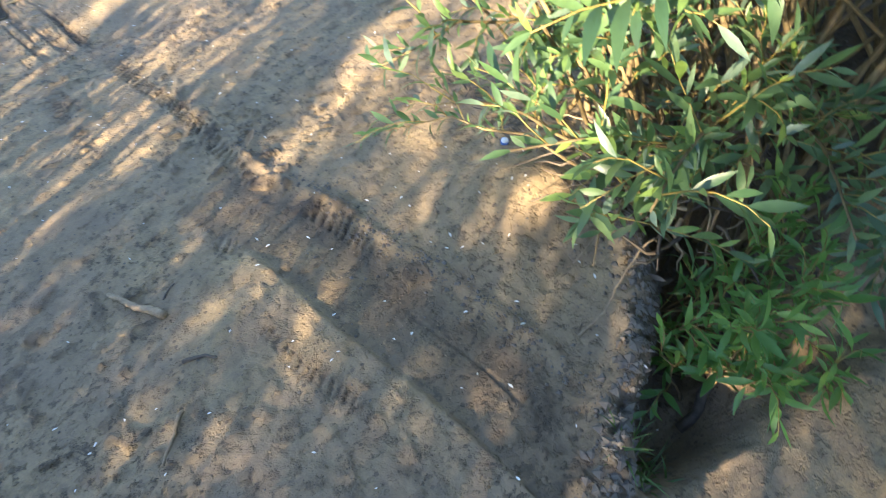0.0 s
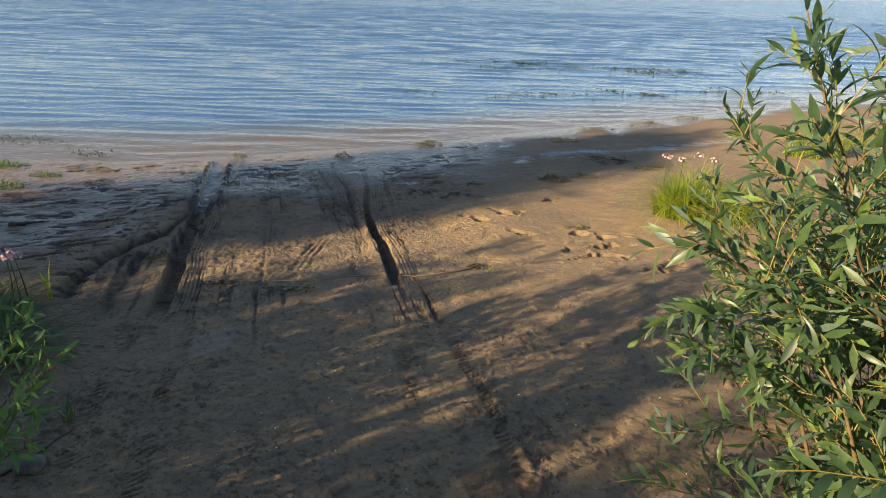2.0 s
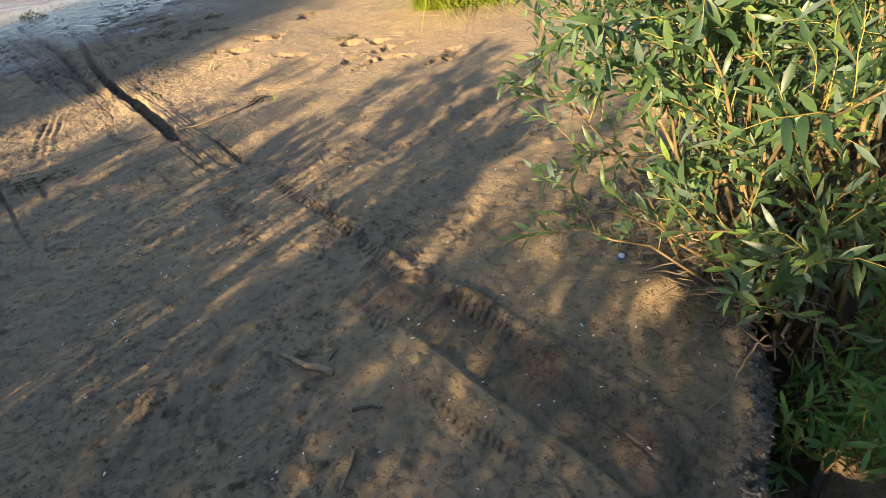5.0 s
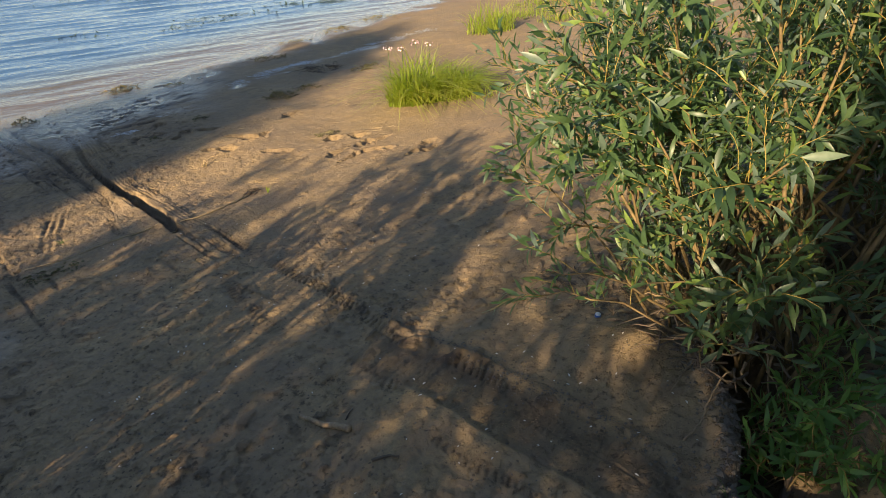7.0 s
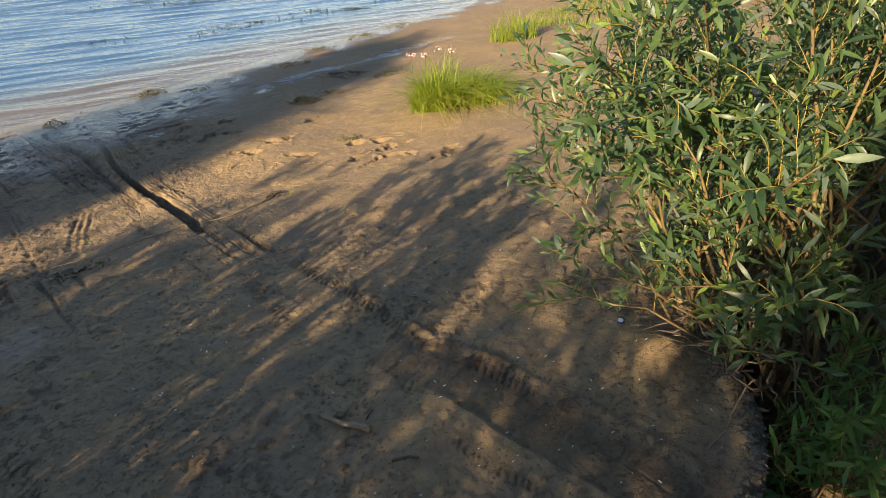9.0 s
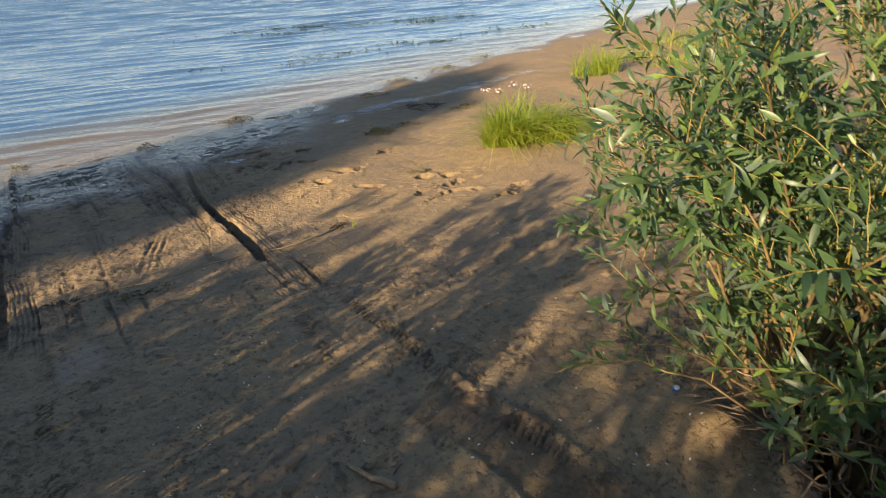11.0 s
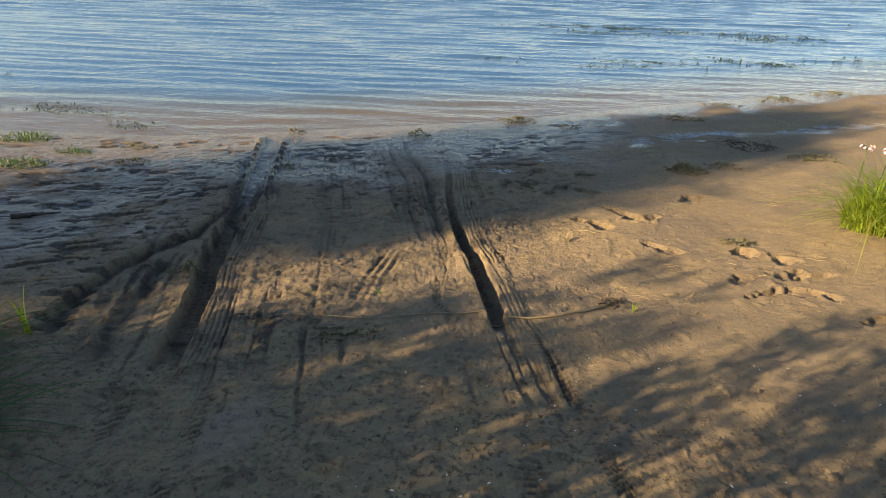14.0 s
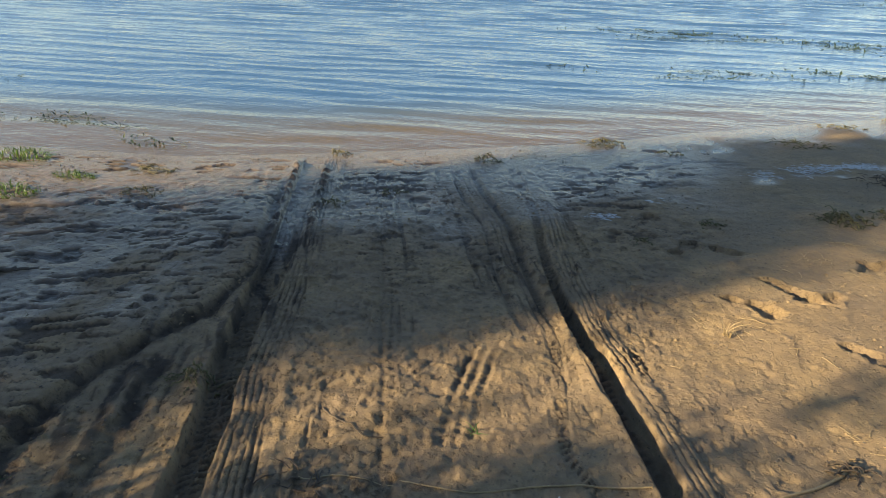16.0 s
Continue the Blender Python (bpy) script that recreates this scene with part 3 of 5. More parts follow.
    def rut_left(i, s, d, run):
        d = d + 0.5 * slow[i]
        k = smooth(0, 0.4, s) * smooth(0, 0.5, run - s)
        far = smooth(3.75, 4.15, y[i])
        wide = 0.135 + 0.05 * smooth(5.3, 6.5, y[i])
        e = d - wide + 0.012 * torn(i, 9.0, 207.0)
        main = -0.055 * (1 - 0.85 * smooth(6.0, 7.3, y[i])) * smooth(-0.004, 0.013, d) * smooth(0.02, -0.012, e) + 0.020 * np.exp(-((np.minimum(d, 0) / 0.08) ** 2)) * smooth(0.02, 0.0, d)
        main += bars(s, d, 0.085, 0.14, 0.013, 0.040, 0.5) * smooth(6.2, 5.7, y[i]) + bars(s, d, 0.02, 0.07, 0.005, 0.045, 0.5) * smooth(6.2, 5.7, y[i])
        main += ribs(d + 0.004 * torn(i, 5.0, 209.0), 0.165, 0.325, 0.0068, 0.030) * smooth(-1.3, -0.3, fade[i]) + 0.008 * np.exp(-(((d - 0.36) / 0.03) ** 2))
        clump = smooth(0.0, 0.3, torn(i, 12.0, 211.0)) * np.exp(-(((d - 0.235) / 0.035) ** 2)) * smooth(6.3, 6.8, y[i]) + smooth(0.1, 0.35, torn(i, 12.0, 213.0)) * np.exp(-(((d + 0.03) / 0.03) ** 2)) * smooth(6.0, 6.8, y[i])
        main += 0.03 * clump
        near = 0.55 * (bars(s, d, -0.03, 0.05, 0.016, 0.042, 0.6) + bars(s, d, 0.32, 0.40, 0.016, 0.042, 0.6)) - 0.006 * smooth(0, 0.05, d) * smooth(0.36, 0.3, d)
        # west groove floor darkened, part wet soil and part shade painted in; clumps are mud
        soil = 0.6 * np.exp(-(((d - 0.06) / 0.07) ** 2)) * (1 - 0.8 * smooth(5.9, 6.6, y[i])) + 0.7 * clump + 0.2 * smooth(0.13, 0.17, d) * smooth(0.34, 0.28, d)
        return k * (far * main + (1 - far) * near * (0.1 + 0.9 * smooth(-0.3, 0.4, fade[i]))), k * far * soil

    def near_left(i, s, d, run):
        d = d + 0.5 * wander[i]
        k = smooth(0, 0.1, s)
        lug = bars(s, d, -0.026, 0.03, 0.015, 0.031, 0.3) * smooth(2.02, 2.12, y[i])
        crest = smooth(2.1, 2.0, y[i]) * (0.007 * smooth(-0.11, -0.01, d) * smooth(0.016, -0.004, d) - 0.010 * smooth(-0.004, 0.02, d) * smooth(0.26, 0.18, d))
        rough = bars(s, d + 2 * wander[i], -0.165, -0.125, 0.005, 0.031, 0.6) * smooth(-0.4, 0.3, fade[i]) + 0.010 * smooth(0.1, 0.35, torn(i, 16.0, 215.0)) * np.exp(-(((d + 0.085) / 0.03) ** 2)) * smooth(-0.3, 0.2, fade[i])
        floor_marks = bars(s, d, 0.05, 0.17, 0.0025, 0.026, 0.1) * smooth(-0.6, 0.3, fade[i])
        return k * (lug + crest + rough + floor_marks), k * (0.5 * smooth(0.0, 0.03, d) * smooth(0.3, 0.2, d) + 0.3 * np.exp(-(((d + 0.13) / 0.04) ** 2)) * smooth(-0.5, 0.4, fade[i]))

    def shallow(i, s, d, run):
        k = smooth(0, 0.5, s) * smooth(0, 0.6, run - s)
        e = d + wander[i]
        return k * (groove(e, -0.09, -0.06, 0.014) + groove(e, 0.08, 0.13, 0.026) + ribs(e, -0.04, 0.08, 0.004, 0.042)), 0.55 * k * np.exp(-((e - 0.11) / 0.05) ** 2) + 0.3 * k * np.exp(-((e + 0.07) / 0.03) ** 2)

    def furrow(i, s, d, run):
        k = smooth(0, 0.3, s) * smooth(0, 0.5, run - s)
        return -0.007 * k * np.exp(-((d + wander[i]) / 0.012) ** 2) + bars(s, d + wander[i], 0.035, 0.06, 0.006, 0.07) * k, 0.25 * k * np.exp(-(d / 0.05) ** 2)

    def scarp(i, s, d, run):
        k = smooth(0, 0.6, s) * smooth(0, 0.4, run - s)
        q = d + 2.2 * slow[i] + 0.012 * fade[i]
        # the line at the step's foot paints its shade; patches beyond are churned mud
        return k * (0.032 * smooth(0.028, -0.022, q) * smooth(-0.9, -0.2, q) - 0.02 * np.exp(-((q - 0.04) / 0.05) ** 2) + smooth(0.6, 0.3, q) * smooth(0.0, 0.06, q) * (0.011 * fbm(x[i] * 0.7 + 0.5 * y[i], y[i] * 0.5, 12.0, 3, 88.0) * smooth(6.4, 5.7, y[i]) - 0.008)), 0.75 * k * np.exp(-((q - 0.035) / 0.045) ** 2) + 0.7 * k * smooth(0.55, 0.3, q) * smooth(0.0, 0.05, q) * smooth(-0.1, 0.45, fbm(x[i] * 1.6 + 0.7 * y[i], y[i] * 0.45, 13.0, 3, 153.0))

    def mud_ridge(i, s, d, run):
        k = smooth(0, 0.3, s) * smooth(0, 0.3, run - s)
        q = d + 2.0 * wander[i] + 0.015 * fbm(x[i], y[i], 9.0, 2, 92.0)
        return k * (0.022 * np.exp(-((q / 0.03) ** 2)) * smooth(-0.7, 0.2, fade[i]) - 0.02 * np.exp(-(((q - 0.07) / 0.045) ** 2)) + 0.012 * smooth(0.2, 0.5, fbm(x[i], y[i], 17.0, 2, 94.0)) * np.exp(-((q / 0.1) ** 2))), k * (0.6 * np.exp(-(((q - 0.07) / 0.05) ** 2)) + 0.4 * np.exp(-((q / 0.12) ** 2)) * smooth(0, 0.5, fbm(x[i], y[i], 12.0, 2, 96.0)))

    def swerve(i, s, d, run):
        k = smooth(0, 0.2, s) * smooth(0, 0.2, run - s) * smooth(0.11, 0.07, np.abs(d)) * (0.35 + 0.65 * smooth(-0.6, 0.2, fade[i]))
        return k * (-0.0055 * (1 + np.cos(2 * np.pi * (d + wander[i]) / 0.055)) + bars(s, d, -0.1, 0.1, 0.0015, 0.05)), 0.35 * k * (1 + np.cos(2 * np.pi * (d + wander[i]) / 0.055))

    def runnel(i, s, d, run):
        k = smooth(0, 0.6, s) * smooth(0, 0.8, run - s) * smooth(-0.5, 0.2, fade[i] + 0.3)
        return -0.006 * k * np.exp(-((d / 0.12) ** 2)), 0.8 * k * smooth(0.14, 0.03, np.abs(d + 8 * wander[i])) * smooth(-0.3, 0.5, fade[i])

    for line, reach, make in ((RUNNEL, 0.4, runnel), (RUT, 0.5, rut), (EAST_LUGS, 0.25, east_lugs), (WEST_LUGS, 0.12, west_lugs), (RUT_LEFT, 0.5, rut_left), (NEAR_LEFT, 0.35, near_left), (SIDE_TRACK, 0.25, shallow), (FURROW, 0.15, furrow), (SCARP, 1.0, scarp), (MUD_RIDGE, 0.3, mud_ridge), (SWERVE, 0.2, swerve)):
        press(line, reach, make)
    i, st, d, run = lane(x, y, DRAG, 1.3)
    drag = smooth(0.30, 0.62, fbm(d + 0.5 * wander[i], 0.045 * st, 21.0, 3, 111.0)) * smooth(-0.25, 0.35, fbm(x[i], y[i], 1.7, 3, 113.0)) * smooth(3.3, 3.9, y[i]) * smooth(0.2, 0.8, from_shore(x[i], y[i])) * smooth(1.3, 1.1, np.abs(d))
    z[i] -= 0.008 * drag
    mud[i] = np.clip(mud[i] + 0.55 * drag, 0, 1)
    crumb = smooth(0.55, 0.7, fbm(x, y, 17.0, 2, 117.0)) * smooth(-0.1, 0.4, fbm(x, y, 1.9, 2, 119.0)) * home * smooth(0.5, 1.0, off) * (1 - np.clip(calm, 0, 1))
    z += 0.010 * crumb
    mud[:] = np.clip(mud + 0.5 * crumb, 0, 1)
    close = smooth(3.3, 2.6, y) * smooth(0.3, 0.7, y) * home
    chips = smooth(0.42, 0.52, fbm(x, y, 21.0, 3, 141.0)) * smooth(-0.35, 0.25, fbm(x, y, 2.3, 2, 143.0)) * close
    z += 0.006 * chips
    mud[:] = np.clip(mud + 0.22 * chips, 0, 1)
    for px, py, turn in PRINTS:  # shoe prints with squeezed-up rims
        i = np.nonzero((np.abs(x - px) < 0.3) & (np.abs(y - py) < 0.3))[0]
        c, sn = math.cos(radians(turn)), math.sin(radians(turn))
        u, v = (x[i] - px) * c + (y[i] - py) * sn, -(x[i] - px) * sn + (y[i] - py) * c
        q = np.sqrt((u / 0.13) ** 2 + (v / (0.060 + 0.010 * np.sign(u) * smooth(0, 0.1, np.abs(u)))) ** 2) + 0.7 * fbm(x[i], y[i], 10.0, 3, 77.0)
        # darker ring on each print's wall, painted for its shadowed edge
        mud[i] = np.clip(mud[i] + 0.3 * np.exp(-(((q - 0.9) / 0.16) ** 2)), 0, 1)
        z[i] += -0.026 * smooth(1.0, 0.84, q) - 0.012 * smooth(0.8, 0.5, q) * smooth(0.03, 0.06, u) + 0.007 * np.exp(-(((q - 1.22) / 0.16) ** 2)) + 0.007 * fbm(x[i], y[i], 26.0, 2, 79.0) * smooth(1.25, 0.9, q)
    # churned mud at the near end of the track
    k = np.exp(-(((x - 0.48) / 0.16) ** 2 + ((y - 1.13) / 0.12) ** 2))
    z += home * k * 0.016 * fbm(x, y, 16.0, 3, 81.0)
    mud[:] = np.clip(np.maximum(mud, 0.5 * k), 0, 1)
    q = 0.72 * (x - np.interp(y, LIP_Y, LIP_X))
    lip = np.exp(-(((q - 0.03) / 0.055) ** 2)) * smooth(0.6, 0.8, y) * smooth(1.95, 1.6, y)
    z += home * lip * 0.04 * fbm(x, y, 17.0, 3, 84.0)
    # hollow and ground beneath the willow darkened: litter tone plus painted shade
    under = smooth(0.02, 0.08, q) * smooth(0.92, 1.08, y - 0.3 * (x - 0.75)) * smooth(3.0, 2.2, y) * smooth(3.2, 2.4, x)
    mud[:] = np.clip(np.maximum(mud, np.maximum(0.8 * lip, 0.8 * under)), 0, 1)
    pool = np.exp(-(((x + 1.78) / 0.16) ** 2 + ((y - 3.55) / 0.3) ** 2))
    wet[:] = np.clip(wet + 0.4 * smooth(0.35, 0.8, pool + 0.15 * fade), 0, 1)
    # standing wet in the far end of the west wheel track, and a wet sheet west of it
    i, s, d, run = lane(x, y, RUT_LEFT, 0.3)
    wet[i] = np.maximum(wet[i], 0.95 * smooth(5.9, 6.6, y[i]) * smooth(-0.01, 0.02, d) * smooth(0.14, 0.1, d))
    wet[:] = np.maximum(wet, 0.75 * smooth(-3.0, -3.6, x) * smooth(4.4, 5.2, y) * smooth(-0.9, 0.3, fade) * smooth(20, 15, y) * smooth(-14, -9, x))
    # dirt specks in the shade and on the trampled parts
    mud[:] = np.maximum(mud, home * (0.4 - 0.25 * smooth(4.2, 3.4, y)) * smooth(0.45, 0.8, fbm(x, y, 11.0, 3, 101.0)) * (1 - np.clip(calm, 0, 1)) * rugged)
    return z, wet, mud, 1 - 0.85 * np.clip(calm, 0, 1)


def build_ground():
    X, Y = np.meshgrid(GX, GY)
    x, y = (X + slide(Y)).ravel(), Y.ravel()
    z, wet, mud, crumbly = shaped_ground(x, y)
    nx, ny = len(GX), len(GY)
    i = (np.arange(ny - 1)[:, None] * nx + np.arange(nx - 1)).ravel()
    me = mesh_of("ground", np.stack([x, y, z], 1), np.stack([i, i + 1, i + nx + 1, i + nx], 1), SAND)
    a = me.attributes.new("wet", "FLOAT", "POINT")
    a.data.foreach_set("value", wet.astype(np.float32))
    # soil tone together with the shade painted into cuts and hollows
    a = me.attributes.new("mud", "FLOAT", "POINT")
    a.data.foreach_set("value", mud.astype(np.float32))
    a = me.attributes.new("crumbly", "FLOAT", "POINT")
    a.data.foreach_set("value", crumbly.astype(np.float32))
    return tagged(new("ground", me), "brown river sand with tyre tracks, footprints and wet edge", "ground", kind="structure"), z.reshape(ny, nx)


ground, GROUND_Z = build_ground()


def ground_at(xs, ys):
    """Heights of the built sheet."""
    ys = np.asarray(ys, float)
    xs = np.asarray(xs, float) - slide(ys)
    i, j = np.clip(np.searchsorted(GX, xs) - 1, 0, len(GX) - 2), np.clip(np.searchsorted(GY, ys) - 1, 0, len(GY) - 2)
    u, v = (xs - GX[i]) / (GX[i + 1] - GX[i]), (ys - GY[j]) / (GY[j + 1] - GY[j])
    return (GROUND_Z[j, i] * (1 - u) + GROUND_Z[j, i + 1] * u) * (1 - v) + (GROUND_Z[j + 1, i] * (1 - u) + GROUND_Z[j + 1, i + 1] * u) * v


def ground_z(x, y):
    return float(ground_at(x, y))


def build_water():
    wx = np.concatenate([[-4000, -1200, -500, -200, -100, -50], np.arange(-30, -8, 0.6), np.arange(-8, 8, 0.12), np.arange(8, 30, 0.6), [30, 50, 100, 200, 500, 1200, 4000]])
    wy = np.concatenate([np.arange(5.0, 14, 0.045), np.arange(14, 24, 0.08), np.arange(24, 50, 0.13), np.arange(50, 120, 0.5), [120, 140, 200, 300, 400, 455]])
    X, Y = np.meshgrid(wx, wy)
    x, y = X.ravel(), Y.ravel()
    deep = -base_height(x, y)
    rng = np.random.default_rng(5)
    z = np.zeros_like(x)
    bendy = 0.5 * fbm(x, y, 0.35, 2, 5.0)
    dy = np.interp(y, (14, 24, 50, 120), (0.05, 0.09, 0.15, 0.5))
    for k in range(24):
        length = 0.34 * 1.12**k
        way = radians(rng.normal(97, 9 if length < 0.9 else 18))
        amp = 0.0036 * math.exp(-((math.log(length / 0.62)) ** 2) / 0.55) + 0.0016 * length / (1 + length)
        amp = amp + 0.008 * length / (1 + length) * smooth(13, 28, y)
        z += amp * np.sin(2 * np.pi * ((x * math.cos(way) + y * math.sin(way)) / length + rng.random()) + 2.2 * bendy) * (0.6 + 0.6 * fbm(x, y, 0.5, 2, 11.0 + k)) * smooth(2.5, 4.5, length / dy)
    z *= smooth(0.0, 0.05, deep) * (0.75 + 0.35 * smooth(0.1, 0.9, deep)) * smooth(150, 60, y)
    nx, ny = len(wx), len(wy)
    i = (np.arange(ny - 1)[:, None] * nx + np.arange(nx - 1)).ravel()
    me = mesh_of("water", np.stack([x, y, z], 1), np.stack([i, i + 1, i + nx + 1, i + nx], 1), WATER)
    a = me.attributes.new("clear", "FLOAT", "POINT")
    a.data.foreach_set("value", (0.90 * smooth(0.30, 0.0, deep)).astype(np.float32))
    ob = tagged(new("water", me), "blue rippled river water, clear brown at its edge", "water", kind="structure")
    ob.visible_shadow = False
    return ob


water = build_water()


# ---- willows ----
LEAVES = [blade_mesh(0.066, 0.0158, 0.22), blade_mesh(0.079, 0.0155, 0.42), blade_mesh(0.05, 0.0148, 0.1), blade_mesh(0.068, 0.017, -0.12)]


SIMPLE_LEAF = (np.array([(0, 0, 0), (0.012, 0.045, 0.004), (0, 0.10, -0.01), (-0.012, 0.045, 0.004)]), np.array([(0, 1, 2, 3)]))


def along_line(pts, t):
    t = min(max(t, 0.0), 0.9999) * (len(pts) - 1)
    i = int(t)
    return pts[i].lerp(pts[i + 1], t - i), (pts[i + 1] - pts[i]).normalized()


def leafy(pts, gap, start, rng, out, spread=0.9, size=(0.7, 1.25)):
    """Alternate leaves along a twig; adds (place, way, up, size) to out."""
    length = sum((b - a).length for a, b in zip(pts, pts[1:]))
    s, turn = start * length, rng.uniform(0, 6.28)
    while s < length:
        p, d = along_line(pts, s / length)
        turn += 2.4 + rng.uniform(-0.4, 0.4)
        a = d.cross(Vector((0.2, 0.3, 0.9))).normalized()
        side = math.cos(turn) * a + math.sin(turn) * d.cross(a)
        tip = s / length
        way = d * (0.75 + 0.5 * tip) + side * spread * rng.uniform(0.6, 1.15) + Vector((0, 0, rng.uniform(-0.15, 0.2)))
        up = d * 0.8 - side * 0.35 + Vector((rng.uniform(-0.5, 0.5), rng.uniform(-0.5, 0.5), 0.75))
        out.append((p, way, up, rng.uniform(*size) * (1.0 - 0.35 * tip**3) * (0.75 + 0.5 * min(1, 3 * (tip - start + 0.05)))))
        s += gap * rng.uniform(0.7, 1.3)


def hang_leaves(owner, leaves, singles, rng, material, name="crown"):
    """The leaves nearest the path as parts of their own, the rest as one crown."""
    place = np.array([l[0] for l in leaves], float)
    turn = frames_of(np.array([l[1] for l in leaves], float), np.array([l[2] for l in leaves], float))
    size = np.array([l[3] for l in leaves], float)
    order = np.argsort(singles[1](place))
    one, rest = order[: singles[0]], order[singles[0] :]
    meshes = [mesh_of("leaf", v, f, material) for v, f in LEAVES]
    where = Matrix.Translation(-owner.location)
    for n, k in enumerate(one):
        ob = child("leaf", meshes[n % len(meshes)], owner)
        ob.matrix_basis = where @ Matrix.LocRotScale(Vector(place[k]), Matrix(turn[k].tolist()).to_quaternion(), Vector((size[k],) * 3))
    if len(rest):
        v, f = scatter_leaves(LEAVES, place[rest] - np.array(owner.location), turn[rest], size[rest], rng)
        child(name, mesh_of(name, v, f, material), owner, kind="stuff")


def shrub(owner, stems, seed, twig_gap=0.11, leaf_gap=0.026, singles=None, twig_len=(0.18, 0.42), bare=0.3, keep=None, foliage=None):
    """Stems with side twigs and leaves. stems: rows of (root, tip, bow, radius)."""
    rng, nrng = random.Random(seed), np.random.default_rng(seed)
    leaves, twigs = [], bmesh.new()
    o = owner.location
    for root, tip, bow, radius in stems:
        pts = bend(root, tip, bow, 9, 0.018, rng)
        part("stem", tube(bmesh.new(), [p - o for p in pts], radius, radius * 0.22, 6), BARK, owner)
        length = sum((b - a).length for a, b in zip(pts, pts[1:]))
        leafy(pts, leaf_gap * 1.3, 0.62, rng, leaves)
        s = bare * length * rng.uniform(0.8, 1.2)
        while s < 0.95 * length:
            p, d = along_line(pts, s / length)
            side = Vector((rng.gauss(0, 1), rng.gauss(0, 1), rng.gauss(0.15, 0.6))).normalized()
            ln = rng.uniform(*twig_len) * (1.15 - 0.6 * s / length)
            end = p + (d * 0.75 + side * 0.75).normalized() * ln
            if keep is None or keep(end):
                tw = bend(p, end, Vector((0, 0, rng.uniform(0.0, 0.05))), 5, 0.006, rng)
                tube(twigs, [q - o for q in tw], 0.0019, 0.0008, 4)
                leafy(tw, leaf_gap, 0.08, rng, leaves)
            s += twig_gap * rng.uniform(0.6, 1.4)
    part("twig_growth", twigs, TWIG, owner, "thin yellow-brown twigs", "stuff")
    if keep:
        leaves = [l for l in leaves if keep(l[0])]
    hang_leaves(owner, leaves, singles or (0, lambda p: p[:, 2]), nrng, foliage or WILLOW_LEAF)
    return len(leaves)


def crown_side(p):
    """Whether a place lies within the willow's outline on its open side."""
    return p[0] > 0.30 and p[0] > 0.38 + 0.52 * (p[1] - 1.85) + 0.12 * max(0, 0.9 - p[2])


def near_crown(p):
    """The same with room for single shoots that stick out."""
    open_foot = p[1] < 1.9 and p[2] < 0.62 + 1.1 * max(0.0, 0.98 - p[0])
    return p[0] > 0.20 and p[0] > 0.16 + 0.52 * (p[1] - 1.85) and not open_foot


def build_willow():
    owner = thing("willow_shrub", (1.45, 1.5, ground_z(1.45, 1.75)), "dense green willow shrub with long narrow leaves", "shrub")
    rng = random.Random(11)
    stems = []
    tips = [(0.57, 2.30, 2.05), (0.58, 1.92, 2.36), (0.69, 2.24, 1.78), (0.60, 2.60, 1.10), (0.50, 2.05, 0.98), (0.52, 2.20, 0.62), (0.56, 1.86, 0.95), (0.55, 1.60, 1.74), (0.43, 1.43, 2.18), (0.27, 1.60, 1.88),
            (0.62, 1.66, 1.5), (0.72, 2.75, 1.55), (0.85, 2.9, 1.25), (0.48, 1.95, 1.35), (0.42, 1.75, 1.62), (0.70, 2.45, 1.4), (0.62, 1.22, 0.95), (0.6, 1.1, 1.25), (0.55, 1.05, 1.7)]
    for t in tips:
        root = (rng.uniform(1.05, 1.5), rng.uniform(1.35, 2.0), 0.50)
        stems.append((root, t, (0.02, 0.05, rng.uniform(0.10, 0.24)), rng.uniform(0.007, 0.011)))
    for _ in range(115):
        while True:
            t = Vector((rng.uniform(0.5, 3.0), rng.uniform(0.75, 3.3), rng.uniform(0.55, 2.75)))
            if crown_side(t) and t.z < 2.0 + 0.5 * t.x and (t.x > 0.75 or t.y > 1.3):
                break
        root = (rng.uniform(1.1, 2.4), rng.uniform(1.2, 2.2), 0.45)
        stems.append((root, t, (rng.uniform(-0.05, 0.08), rng.uniform(-0.05, 0.05), rng.uniform(0.05, 0.2)), rng.uniform(0.007, 0.013)))
    return shrub(owner, stems, 12, 0.062, 0.0205, (300, lambda p: np.hypot(p[:, 0] - 0.3, p[:, 1] - 1.3) + 0.2 * np.abs(p[:, 2] - 1.6)), bare=0.44, keep=near_crown)


build_willow()


